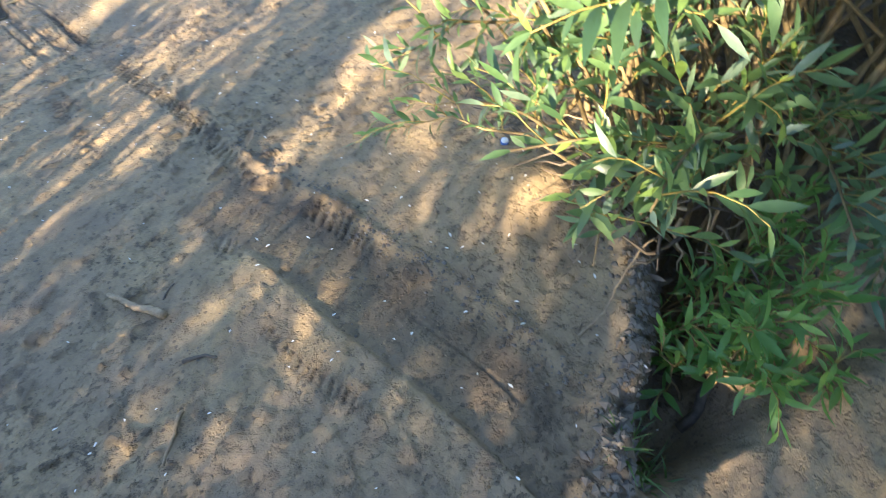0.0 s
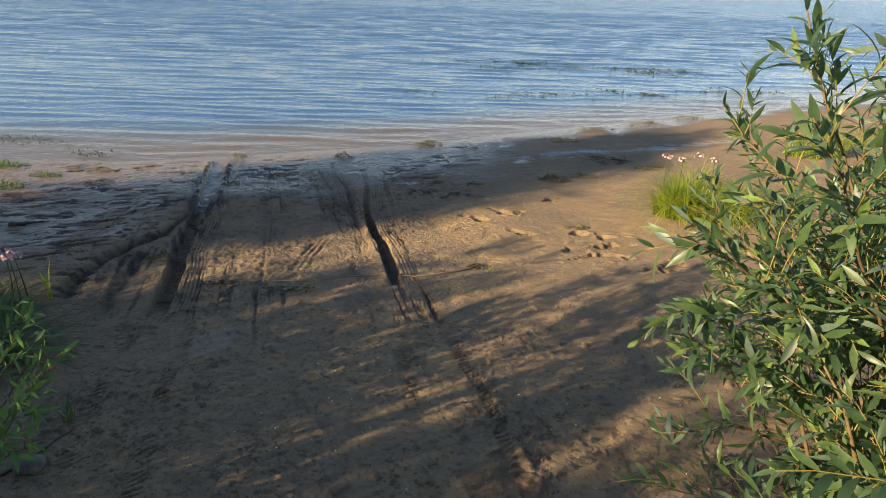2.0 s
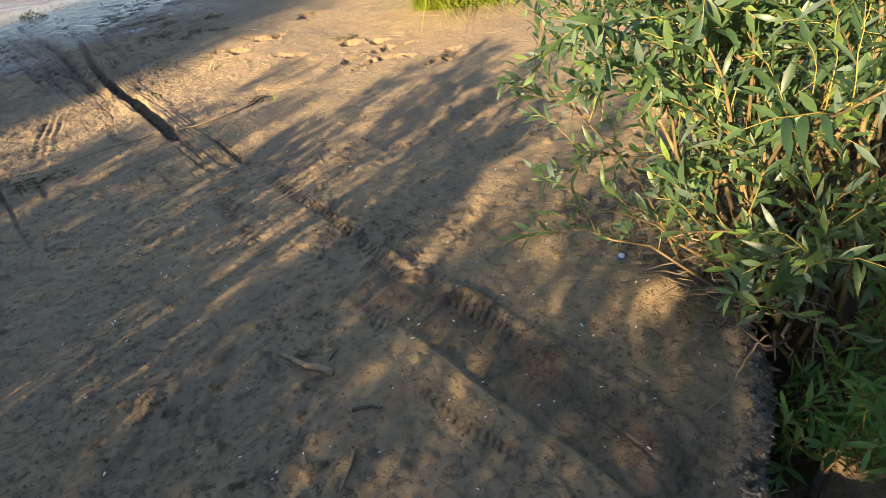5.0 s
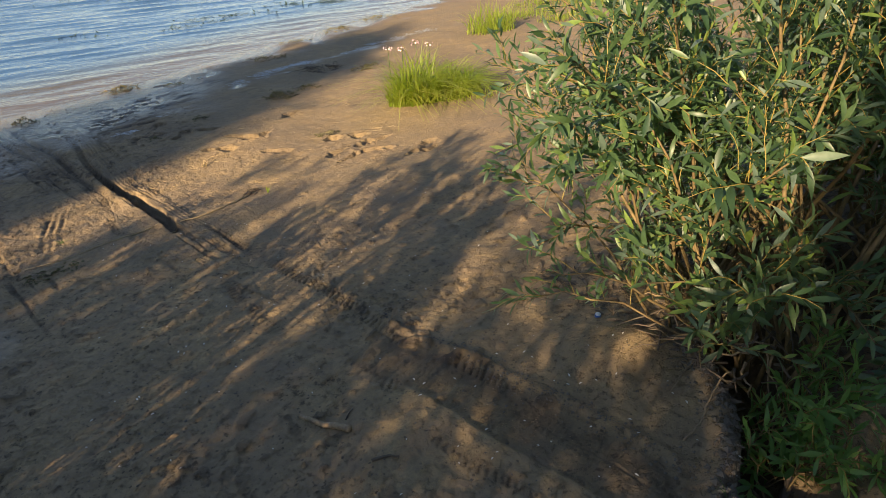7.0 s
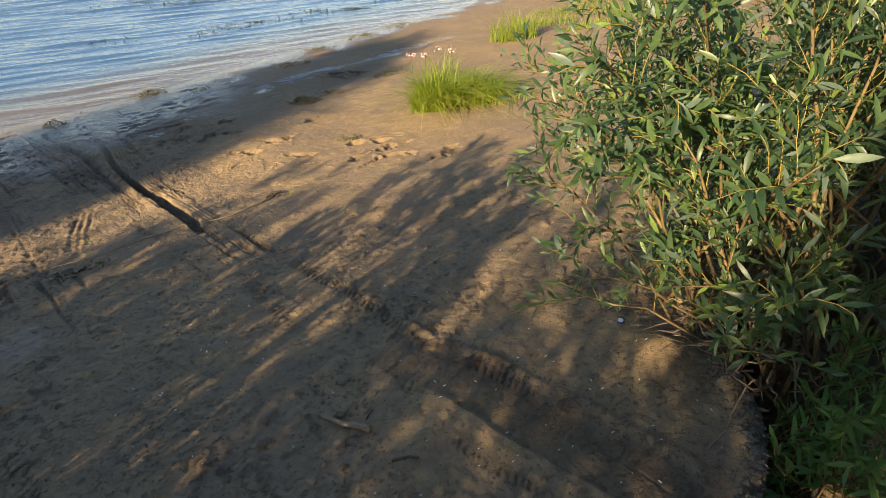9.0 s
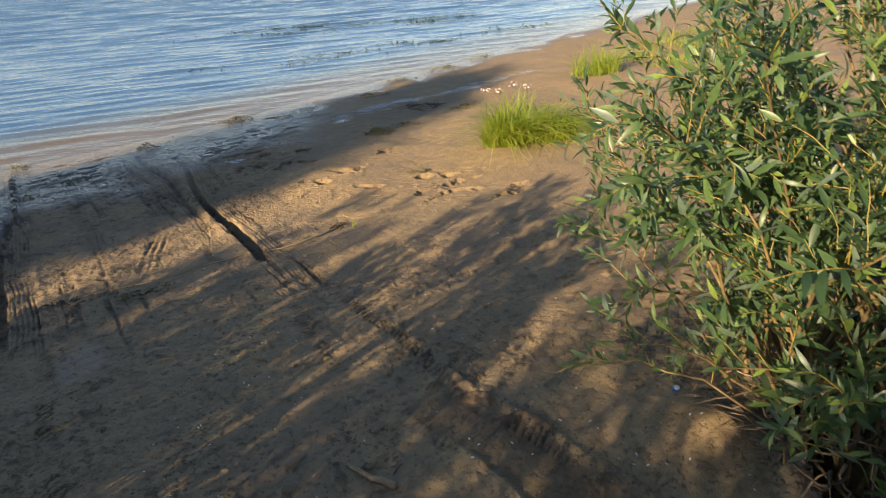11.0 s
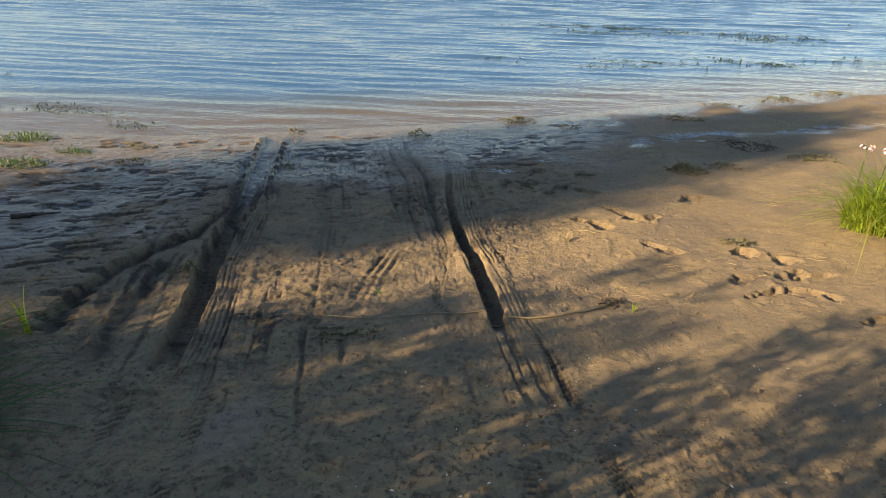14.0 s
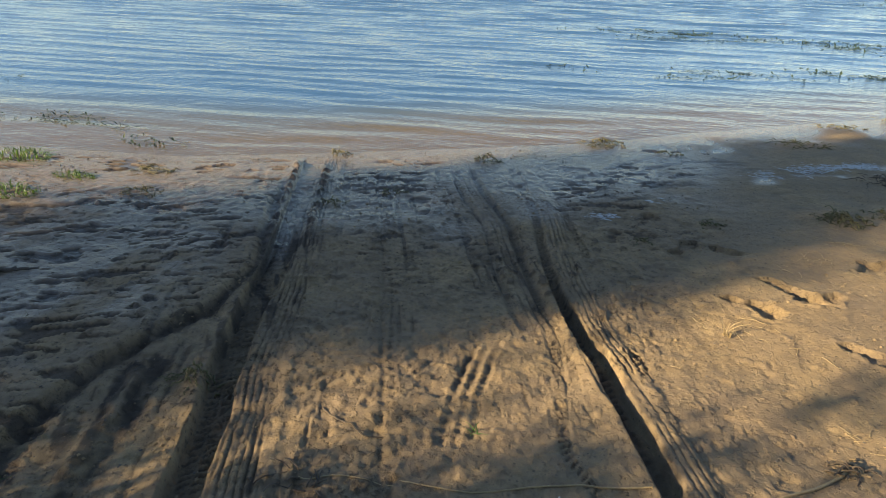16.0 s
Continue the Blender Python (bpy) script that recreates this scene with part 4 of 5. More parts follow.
def build_left_willow():
    owner = thing("willow_sapling", (-2.0, 1.75, ground_z(-2.0, 1.75)), "young green willow sprouts leaning over grass", "sapling")
    z = owner.location.z
    stems = [((-2.05, 1.75, z), (-1.52, 1.86, 1.30), (-0.05, 0, 0.10), 0.006), ((-2.1, 1.8, z), (-1.98, 2.42, 1.10), (-0.05, 0, 0.1), 0.006), ((-2.0, 1.7, z), (-1.44, 1.70, 1.16), (0, 0, 0.12), 0.005),
             ((-2.1, 1.9, z), (-1.75, 2.12, 1.22), (-0.03, 0, 0.08), 0.005), ((-2.2, 1.7, z), (-2.05, 2.1, 1.25), (-0.05, 0, 0.05), 0.006), ((-2.25, 1.8, z), (-2.2, 2.3, 0.95), (0, 0, 0.05), 0.005), ((-2.1, 1.75, z), (-1.60, 1.98, 1.06), (0, 0, 0.08), 0.005), ((-2.15, 1.85, z), (-1.72, 2.2, 1.0), (0, 0, 0.08), 0.005), ((-2.2, 1.9, z), (-1.9, 2.35, 0.92), (0, 0, 0.06), 0.005), ((-2.05, 1.7, z), (-1.55, 1.78, 0.95), (0, 0, 0.1), 0.005)]
    shrub(owner, stems, 21, 0.10, 0.025, (120, lambda p: p[:, 2] * 0), (0.1, 0.2), 0.45, foliage=SPROUT_LEAF)


build_left_willow()


def build_shade_tree(seed, v, u, height, low, wide, deep, count, name="shade_willow", dense=1.0):
    """An unseen tree set to shade the beach, up-sun of it or behind: trunk, limbs and a crown of many leaves. v, u:
    along and across the sun's way.
    """
    rng, nrng = random.Random(seed), np.random.default_rng(seed)
    c, s = math.cos(SUN_AZ), math.sin(SUN_AZ)
    foot = Vector((v * c - u * s, v * s + u * c, 0))
    foot.z = float(base_height(foot.x, foot.y)) - 0.05
    owner = thing(name, foot, "broad green willow tree on the bank, unseen, set for its shade", "tree", "trees on the bank")
    top = Vector((0, 0, height - foot.z))
    part("trunk", tube(bmesh.new(), bend((0, 0, 0), top * 0.75, (0.2, 0.1, 0), 9, 0.05, rng), 0.16, 0.05, 10), BARK, owner)
    across, ahead = Vector((-s, c, 0)), Vector((c, s, 0))
    limbs, places, ways = bmesh.new(), [], []
    for _ in range(count):
        h = rng.uniform(low, height)
        taper = math.sqrt(max(0.05, 1 - ((h - low) / (height - low)) ** 3.5))
        end = across * rng.uniform(-wide, wide) * taper + ahead * rng.uniform(-deep, deep) * taper + Vector((0, 0, h - foot.z))
        start = top * rng.uniform(0.25, 0.7)
        start = start.lerp(Vector((end.x, end.y, start.z)), 0.08)
        line = bend(start, end, (0, 0, rng.uniform(0.0, 0.4)), 8, 0.05, rng)
        tube(limbs, line, 0.03, 0.006, 5)
        for _ in range(int(13 * dense)):
            p, d = along_line(line, rng.uniform(0.6, 1.0))
            side = Vector((rng.gauss(0, 1), rng.gauss(0, 1), rng.gauss(-0.2, 0.8))).normalized()
            q = p + side * rng.uniform(0.05, 0.3)
            for _ in range(15):
                places.append(q + Vector((rng.gauss(0, 0.085), rng.gauss(0, 0.085), rng.gauss(0, 0.085))))
                ways.append(side + Vector((rng.gauss(0, 0.6), rng.gauss(0, 0.6), rng.gauss(-0.3, 0.6))))
    part("limbs", limbs, BARK, owner, kind="stuff")
    ways = np.array(ways, float)
    turns = frames_of(ways, nrng.normal(size=ways.shape) + (0, 0, 0.6))
    vv, ff = scatter_leaves([SIMPLE_LEAF], np.array(places, float), turns, nrng.uniform(1.0, 1.6, len(places)), nrng)
    child("crown", mesh_of("crown", vv, ff, TREE_LEAF), owner, kind="stuff")


def build_bush(seed, v, u, height, wide, count, leaf=(1.1, 1.75), per=50, low=0.35, leafed=0.62):
    """A tall willow bush on the bank up-sun of the beach, of many leafy shoots that fan out from its foot."""
    rng, nrng = random.Random(seed), np.random.default_rng(seed)
    c, s = math.cos(SUN_AZ), math.sin(SUN_AZ)
    across, ahead = Vector((-s, c, 0)), Vector((c, s, 0))
    foot = ahead * v + across * u
    foot.z = float(base_height(foot.x, foot.y)) - 0.05
    owner = thing("willow_bush", foot, "tall green willow bush on the sandy bank", "bush", "bushes on the bank")
    shoots, places, ways, ups = bmesh.new(), [], [], []
    rise = height - foot.z
    for k in range(count):
        w = rng.uniform(-1, 1)
        top = rise * math.sqrt(max(0.1, 1 - 0.75 * w * w)) * (rng.uniform(low, 1.0) if k % 5 < 3 else rng.uniform(0.86 * low, 0.27 + low))
        end = across * w * wide + ahead * rng.uniform(-0.8, 0.8) + Vector((0, 0, top))
        start = Vector((end.x * 0.25 + rng.uniform(-0.2, 0.2), end.y * 0.25 + rng.uniform(-0.2, 0.2), 0.25 * rng.random() * rise * 0.6))
        line = bend(start, end, (0, 0, rng.uniform(0.0, 0.25)), 8, 0.03, rng)
        if k < 14:
            part("stem", tube(bmesh.new(), bend((0.1 * math.cos(k), 0.1 * math.sin(k), 0), line[5], (0, 0, 0.1), 8, 0.02, rng), 0.03, 0.008, 6), DARK_WOOD, owner)
        tube(shoots, line, 0.006, 0.002, 4)
        for _ in range(per):
            p, d = along_line(line, 1 - leafed * rng.random() ** 1.4)
            side = Vector((rng.gauss(0, 1), rng.gauss(0, 1), rng.gauss(0, 0.8))).normalized()
            places.append(p + side * rng.uniform(0.0, 0.09))
            ways.append(d + 0.9 * side)
            ups.append(Vector((rng.gauss(0, 0.6), rng.gauss(0, 0.6), 0.8)))
    part("shoot_growth", shoots, TWIG, owner, kind="stuff")
    ways = np.array(ways, float)
    vv, ff = scatter_leaves([SIMPLE_LEAF], np.array(places, float), frames_of(ways, np.array(ups, float)), nrng.uniform(*leaf, len(places)), nrng)
    child("crown", mesh_of("crown", vv, ff, TREE_LEAF), owner, kind="stuff")


build_bush(31, -5.5, 3.92, 3.42, 1.3, 480)
build_bush(32, -5.6, 1.7, 3.95, 1.2, 340, (0.95, 1.4), 56)
build_bush(36, -1.75, 2.75, 2.4, 0.95, 66, (0.7, 1.0), 66, 0.84, 0.34)
build_bush(34, -5.4, -0.45, 4.8, 1.45, 260, low=0.72, leafed=0.34)
build_bush(43, -5.6, 4.95, 2.95, 0.45, 42)
build_bush(44, -4.9, 2.5, 3.2, 0.95, 85, (0.8, 1.2))
build_bush(37, -4.3, 3.2, 2.3, 1.05, 260)
build_bush(35, -5.8, -3.2, 5.1, 1.7, 360)
# two trees out of view, added only to cut skylight on the sand
build_shade_tree(40, -0.6, -5.2, 7.5, 1.5, 2.2, 2.0, 80)
build_shade_tree(41, 3.4, -5.0, 7.5, 1.3, 2.2, 2.0, 80)
# bushes past the willow, put there to block the sky behind it
build_bush(38, 3.7, -0.75, 2.9, 1.1, 260)
build_bush(39, 2.2, -2.2, 3.1, 1.1, 260)
build_shade_tree(33, -11.0, 6.95, 7.5, 3.2, 1.65, 1.5, 190, dense=1.3)


# ---- grass and flowers ----
def tuft(name, place, label, count, height, spread, material, seed, width=0.006, droop=(0.2, 0.9), group="", arch=1.8, splay=0.3):
    owner = thing(name, place, label, "grass", group)
    rng = np.random.default_rng(seed)
    vs, fs, n = [], [], 0
    seg = 6
    t = np.linspace(0, 1, seg)
    for _ in range(count):
        a, r = rng.uniform(0, 2 * np.pi), np.sqrt(rng.random())
        bx, by = r * spread[0] * np.cos(a), r * spread[1] * np.sin(a)
        way = np.array([np.cos(a), np.sin(a)]) * splay + rng.normal(0, 0.6, 2)
        way /= np.linalg.norm(way) + 1e-6
        h, dr = height * (1 - 0.35 * r * r) * rng.uniform(0.32, 1.12), rng.uniform(*droop) * (0.5 + 0.6 * r)
        out = h * dr * t**arch
        up = h * (t - 0.42 * dr * t ** (arch + 0.6))
        w = width * rng.uniform(0.6, 1.3) * np.array([0.8, 1, 1, 0.85, 0.55, 0.06])
        side = np.array([-way[1], way[0]])
        cx, cy = bx + way[0] * out, by + way[1] * out
        gz = ground_far(place[0] + bx, place[1] + by) - place[2] - 0.01
        L = np.stack([cx - side[0] * w / 2, cy - side[1] * w / 2, gz + up], 1)
        R = np.stack([cx + side[0] * w / 2, cy + side[1] * w / 2, gz + up + 0.001], 1)
        k = 2 * np.arange(seg - 1)
        if len(owner.children) < min(40, count // 8):
            child("blade", mesh_of("blade", np.stack([L, R], 1).reshape(-1, 3), np.stack([k, k + 1, k + 3, k + 2], 1), material), owner)
            continue
        vs.append(np.stack([L, R], 1).reshape(-1, 3))
        k = k + n
        fs.append(np.stack([k, k + 1, k + 3, k + 2], 1))
        n += 2 * seg
    child("foliage", mesh_of("foliage", np.concatenate(vs), np.concatenate(fs), material), owner, kind="stuff")
    return owner


def ground_far(x, y):
    return float(base_height(x, y))


def on_ground(x, y, up=0.0):
    return (x, y, ground_far(x, y) + up)


tuft("sedge_clump", on_ground(1.86, 6.50), "bright yellow-green sedge clump growing on the sand", 860, 0.70, (0.30, 0.20), SEDGE, 41, 0.0105, (0.3, 1.9), arch=2.3, splay=0.2)
tuft("sedge_clump", on_ground(2.30, 6.46), "lower yellow-green sedge clump with arching blades", 740, 0.54, (0.32, 0.20), SEDGE, 44, 0.0105, (0.4, 2.0), arch=2.3, splay=0.25)
tuft("sedge_clump", on_ground(2.5, 6.22), "low yellow-green sedge on the sand", 150, 0.13, (0.42, 0.16), SEDGE, 42, 0.007)
tuft("reed_sprout", on_ground(-3.19, 4.04), "upright bright green reed sprout on dark mud", 6, 0.34, (0.010, 0.010), SEDGE, 45, 0.018, (0.05, 0.3), arch=2.5)
tuft("sedge_clump", on_ground(4.5, 9.6), "bright yellow-green sedge clump near the water", 360, 0.60, (0.42, 0.25), SEDGE, 43, 0.009)
for k, (x, y, h, w) in enumerate(((5.6, 10.4, 0.25, 0.7), (6.8, 11.4, 0.25, 0.9), (7.5, 10.6, 0.3, 0.9), (6.0, 9.6, 0.2, 0.6), (8.4, 12.2, 0.3, 1.0))):
    tuft("grass_patch", on_ground(x, y), "pale green grass on the shore", 380, h, (w, 0.5 * w), SEDGE, 50 + k, 0.008, (0.4, 1.2), "shore grass")
tuft("grass_clump", on_ground(-3.2, 3.35), "dark green grass clump with drooping blades", 300, 0.52, (0.32, 0.32), GRASS, 61, 0.0105, (0.5, 1.9), arch=2.0)
tuft("grass_clump", on_ground(-2.95, 3.15), "dark green grass clump with long fallen blades", 120, 0.50, (0.2, 0.2), GRASS, 65, 0.010, (1.1, 2.1), arch=1.6)
tuft("grass_clump", on_ground(-3.5, 3.85), "dark green grass clump at the edge of the sand", 200, 0.34, (0.18, 0.16), GRASS, 62, 0.008, (0.7, 1.6))
tuft("grass_clump", on_ground(-3.2, 2.7), "dark green grass clump with drooping blades", 420, 0.5, (0.4, 0.4), GRASS, 63, 0.009, (0.5, 1.2))

# ---- far bank ----
def build_far_woods():
    rng = np.random.default_rng(71)
    owner = thing("far_woods", (0, FAR_BANK + 20, 1.8), "green trees along the far river bank", "trees", kind="stuff")
    n = 420
    cx = rng.uniform(-500, 900, n)
    cy = rng.uniform(-4, 40, n)
    gap = np.sin(cx * 0.021) + 0.7 * np.sin(cx * 0.057 + 1) + rng.normal(0, 0.4, n)
    h = np.clip(3.2 + 1.7 * gap, 1.0, 6)
    m = 60
    p = rng.normal(size=(n, m, 3))
    p /= np.linalg.norm(p, axis=2, keepdims=True)
    p *= (rng.random((n, m, 1)) ** 0.4) * np.stack([0.42 * h + 1, 0.42 * h + 1, 0.5 * h], 1)[:, None]
    p += np.stack([cx, cy, 0.5 * h], 1)[:, None]
    p = p.reshape(-1, 3)
    turns = frames_of(rng.normal(size=p.shape), rng.normal(size=p.shape))
    v, f = scatter_leaves([(SIMPLE_LEAF[0] * (40, 15, 10), SIMPLE_LEAF[1])], p, turns, rng.uniform(0.6, 1.4, len(p)), rng)
    child("crown", mesh_of("crown", v, f, FAR_LEAF), owner, kind="stuff")
    q = np.stack([rng.uniform(-700, 1100, 7000), rng.uniform(-19, -10, 7000), rng.uniform(-1.6, 0.5, 7000)], 1)
    v, f = scatter_leaves([(SIMPLE_LEAF[0] * (30, 12, 10), SIMPLE_LEAF[1])], q, frames_of(rng.normal(size=q.shape) + (0, 0, 2), rng.normal(size=q.shape)), rng.uniform(0.6, 1.4, len(q)), rng)
    child("bank_grass", mesh_of("bank_grass", v, f, SEDGE), owner, kind="stuff")


build_far_woods()


# ---- things on the sand ----
def laid_stick(name, plan, r0, r1, material, label, category, seed, lift=0.0, wob=0.004):
    """A stick or stem lying along a line of the plan."""
    rng = random.Random(seed)
    line = spline(plan, 5)
    z = ground_at(line[:, 0], line[:, 1])
    o = Vector((line[0, 0], line[0, 1], float(z[0])))
    owner = thing(name, o, label, category)
    k = np.linspace(0, 1, len(z))
    pts = [Vector((p[0] + rng.uniform(-wob, wob), p[1] + rng.uniform(-wob, wob), float(h) + 0.7 * (r0 + (r1 - r0) * t) + lift * t)) - o for p, h, t in zip(line, z, k)]
    part("stem", tube(bmesh.new(), pts, r0, r1, 7), material, owner)
    return owner


def tangle(name, x, y, label, category, seed, count, reach, height, material, thick=0.003, group="", piece="strand", span=(0.3, 1.0), curl=0.035):
    """A heap of short bent strands, each one a part."""
    rng = random.Random(seed)
    o = Vector((x, y, ground_z(x, y)))
    owner = thing(name, o, label, category, group)
    for _ in range(count):
        a, r = rng.uniform(0, 6.28), reach * rng.random() ** 0.7
        p = Vector((r * math.cos(a), 0.7 * r * math.sin(a), 0))
        b, ln = rng.uniform(0, 6.28), reach * rng.uniform(*span)
        q = p + Vector((ln * math.cos(b), ln * math.sin(b), 0))
        for w in (p, q):
            w.z = ground_z(o.x + w.x, o.y + w.y) - o.z + height * rng.uniform(0.05, 1.0) * max(0.15, 1 - r / reach)
        part(piece, tube(bmesh.new(), bend(p, q, (0, 0, rng.uniform(-0.01, 0.3 * height)), 6, curl * ln, rng), thick * rng.uniform(0.6, 1.4), thick * 0.5, 4), material, owner)
    return owner


reed = laid_stick("dry_reed", [(-1.76, 4.53), (-1.49, 4.53), (-1.18, 4.63), (-0.9, 4.66), (-0.65, 4.65), (-0.35, 4.82), (-0.2, 4.95)], 0.0022, 0.0055, STRAW, "long pale dry reed stem lying on sand", "reed", 81, 0.004, 0.0015)
tangle("dry_root", -0.2, 4.96, "dark dry root clump at the reed's end", "root", 82, 18, 0.075, 0.06, DARK_WOOD, 0.0045, piece="rootlet")
tangle("dry_twig_heap", -2.10, 4.44, "small heap of dark dry twigs on sand", "twigs", 83, 14, 0.10, 0.05, DARK_WOOD, 0.004, piece="twig")
laid_stick("thin_straw", [(-2.1, 4.45), (-1.95, 4.5), (-1.72, 4.5)], 0.003, 0.0015, STRAW, "thin pale straw lying on damp sand", "straw", 84)


def build_log():
    owner = laid_stick("driftwood_stick", [(-0.48, 2.15), (-0.44, 2.09), (-0.385, 2.02), (-0.33, 1.96)], 0.008, 0.0145, DRY, "weathered brown driftwood stick lying on sand", "driftwood", 85, 0.004, 0.0045)
    part("broken_end", tube(bmesh.new(), [Vector((0.175, -0.135, 0.012)), Vector((0.2, -0.15, 0.016)), Vector((0.215, -0.175, 0.008))], 0.012, 0.003, 6), DARK_WOOD, owner, "dark splintered end")
    part("side_twig", tube(bmesh.new(), bend((0.15, -0.12, 0.015), (0.20, -0.07, 0.02), (0, 0, 0.01), 4), 0.004, 0.002, 5), DARK_WOOD, owner)


build_log()
laid_stick("thin_twig", [(-0.42, 1.48), (-0.38, 1.53), (-0.34, 1.60)], 0.0035, 0.006, DRY, "thin bent brown twig lying on sand", "twig", 86, 0.004, 0.001)
laid_stick("dark_stick", [(-0.31, 1.76), (-0.26, 1.745), (-0.22, 1.72)], 0.007, 0.004, DARK_WOOD, "short dark stick half buried in sand", "stick", 87, 0, 0.003)
laid_stick("root_twig", [(0.66, 1.26), (0.74, 1.27), (0.84, 1.33), (0.97, 1.36)], 0.0035, 0.003, DRY, "thin brown root sticking out of the bank", "root", 88, 0.09)
laid_stick("buried_root", [(0.86, 1.0), (0.98, 1.05), (1.12, 1.2), (1.3, 1.25)], 0.016, 0.010, DARK_WOOD, "thick grey root across the washed-out hollow", "root", 89, 0.16, 0.008)
# a clod, drawn as a short rough stem of dark wood
laid_stick("wet_clod", [(-4.55, 5.45), (-4.48, 5.5), (-4.42, 5.56), (-4.36, 5.58), (-4.3, 5.64)], 0.022, 0.010, DARK_WOOD, "dark wet clod lying on muddy sand", "driftwood", 90, -0.012, 0.014)


def build_dry_leaf():
    o = Vector((0.12, 2.65, ground_z(0.12, 2.65)))
    owner = thing("dry_leaf", o, "curled dark dry leaf lying on sand", "leaf")
    v, f = blade_mesh(0.085, 0.026, -0.2, 0.8)
    ob = child("leaf_blade", mesh_of("leaf_blade", v, f, DRY), owner)
    ob.matrix_basis = pose(-0.03, -0.04, 0.010, 6, 10, -42)
    part("stalk", tube(bmesh.new(), [(-0.05, -0.062, 0.008), (-0.03, -0.04, 0.011)], 0.002, 0.0015, 5), DARK_WOOD, owner)


build_dry_leaf()


def build_cap():
    x, y = 0.885, 2.03
    o = Vector((x, y, ground_z(x, y) + 0.004))
    owner = thing("bottle_cap", o, "blue plastic bottle cap lying on sand", "cap")
    bm = bmesh.new()
    n = 24
    rings = []
    for r, z in ((0.0145, 0.0), (0.0150, 0.008), (0.0142, 0.0125), (0.0125, 0.0135)):
        rings.append([bm.verts.new(((r + 0.0004 * (k % 2)) * math.cos(2 * math.pi * k / n), (r + 0.0004 * (k % 2)) * math.sin(2 * math.pi * k / n), z)) for k in range(n)])
    for a, b in zip(rings, rings[1:]):
        for k in range(n):
            bm.faces.new((a[k], a[(k + 1) % n], b[(k + 1) % n], b[k]))
    bm.faces.new(rings[0][::-1])
    part("skirt", bm, BLUE, owner)
    bm = bmesh.new()
    bmesh.ops.create_cone(bm, cap_ends=True, segments=n, radius1=0.0125, radius2=0.0118, depth=0.002, matrix=Matrix.Translation((0, 0, 0.0142)))
    part("top", bm, WHITE, owner, "pale worn top")
    owner.rotation_euler = (0.15, -0.1, 0)


build_cap()


def build_stone():
    o = Vector((-2.07, 2.29, ground_z(-2.07, 2.29)))
    owner = thing("stone", o, "flat grey stone half buried in shaded sand", "stone")
    bm = bmesh.new()
    bmesh.ops.create_icosphere(bm, subdivisions=3, radius=1.0)
    for v in bm.verts:
        n = noise.noise(v.co * 1.7) * 0.35
        v.co = Vector((v.co.x * 0.07 * (1 + n), v.co.y * 0.05 * (1 + n), v.co.z * 0.045 * (1 + n) + 0.015))
    part("body", bm, ROCK, owner)


build_stone()
laid_stick("dark_stick", [(-2.17, 2.21), (-2.11, 2.36), (-2.06, 2.59)], 0.007, 0.004, DARK_WOOD, "thin dark stick leaning on the stone", "stick", 97, 0.006, 0.004)


def clods(name, label, category, count, area, sizes, material, seed, where):
    """Many small lumps on the sand as one stuff object, as uneven octahedra in arrays."""
    rng = np.random.default_rng(seed)
    x, y = rng.uniform(area[0], area[1], count * 6), rng.uniform(area[2], area[3], count * 6)
    keep = rng.random(len(x)) < where(x, y)
    x, y = x[keep][:count], y[keep][:count]
    z = ground_at(x, y)
    n = len(x)
    unit = np.array([(1, 0, 0), (0, 1, 0), (-1, 0, 0), (0, -1, 0), (0, 0, 1), (0, 0, -1)], float)
    tri = np.array([(0, 1, 4), (1, 2, 4), (2, 3, 4), (3, 0, 4), (1, 0, 5), (2, 1, 5), (3, 2, 5), (0, 3, 5)])
    size = (sizes[0] + (sizes[1] - sizes[0]) * rng.random((n, 1, 1)) ** 2) * rng.uniform(0.45, 1.3, (n, 6, 1))
    a = rng.uniform(0, 2 * np.pi, n)
    rot = np.stack([np.stack([np.cos(a), -np.sin(a), 0 * a], 1), np.stack([np.sin(a), np.cos(a), 0 * a], 1), np.stack([0 * a, 0 * a, 0 * a + 0.6], 1)], 1)
    v = np.einsum("nij,nvj->nvi", rot, unit[None] * size) + np.stack([x, y, z + 0.2 * size[:, 0, 0]], 1)[:, None]
    f = tri[None] + (6 * np.arange(n))[:, None, None]
    return tagged(new(name, mesh_of(name, v.reshape(-1, 3), f.reshape(-1, 3), material, False)), label, category, kind="stuff")


def patchy(x, y):
    return np.clip(0.35 + 0.9 * fbm(x, y, 1.8, 2, 90.0), 0.02, 1)


clods("sand_crumbs", "small crumbs of damp sand on the beach", "sand", 6500, (-3.4, 1.6, 0.9, 6.5), (0.0015, 0.0045), SAND, 91, patchy)
clods("mud_crumbs", "dark crumbs of mud and rotted leaf", "mud", 5200, (-4.6, 2.4, 0.8, 8.8), (0.0025, 0.008), MUD, 92, patchy)
clods("sand_lumps", "small lumps of trampled sand between the wheel tracks", "sand", 900, (-3.3, 0.4, 3.8, 8.0), (0.004, 0.015), SAND, 99, patchy)
clods("shore_clods", "lumps of trampled mud near the water", "mud", 700, (-6.0, 0.4, 6.2, 9.4), (0.004, 0.013), MUD, 93, lambda x, y: smooth(2.4, 0.7, from_shore(x, y)) * smooth(0.02, 0.15, from_shore(x, y)) * patchy(x, y))
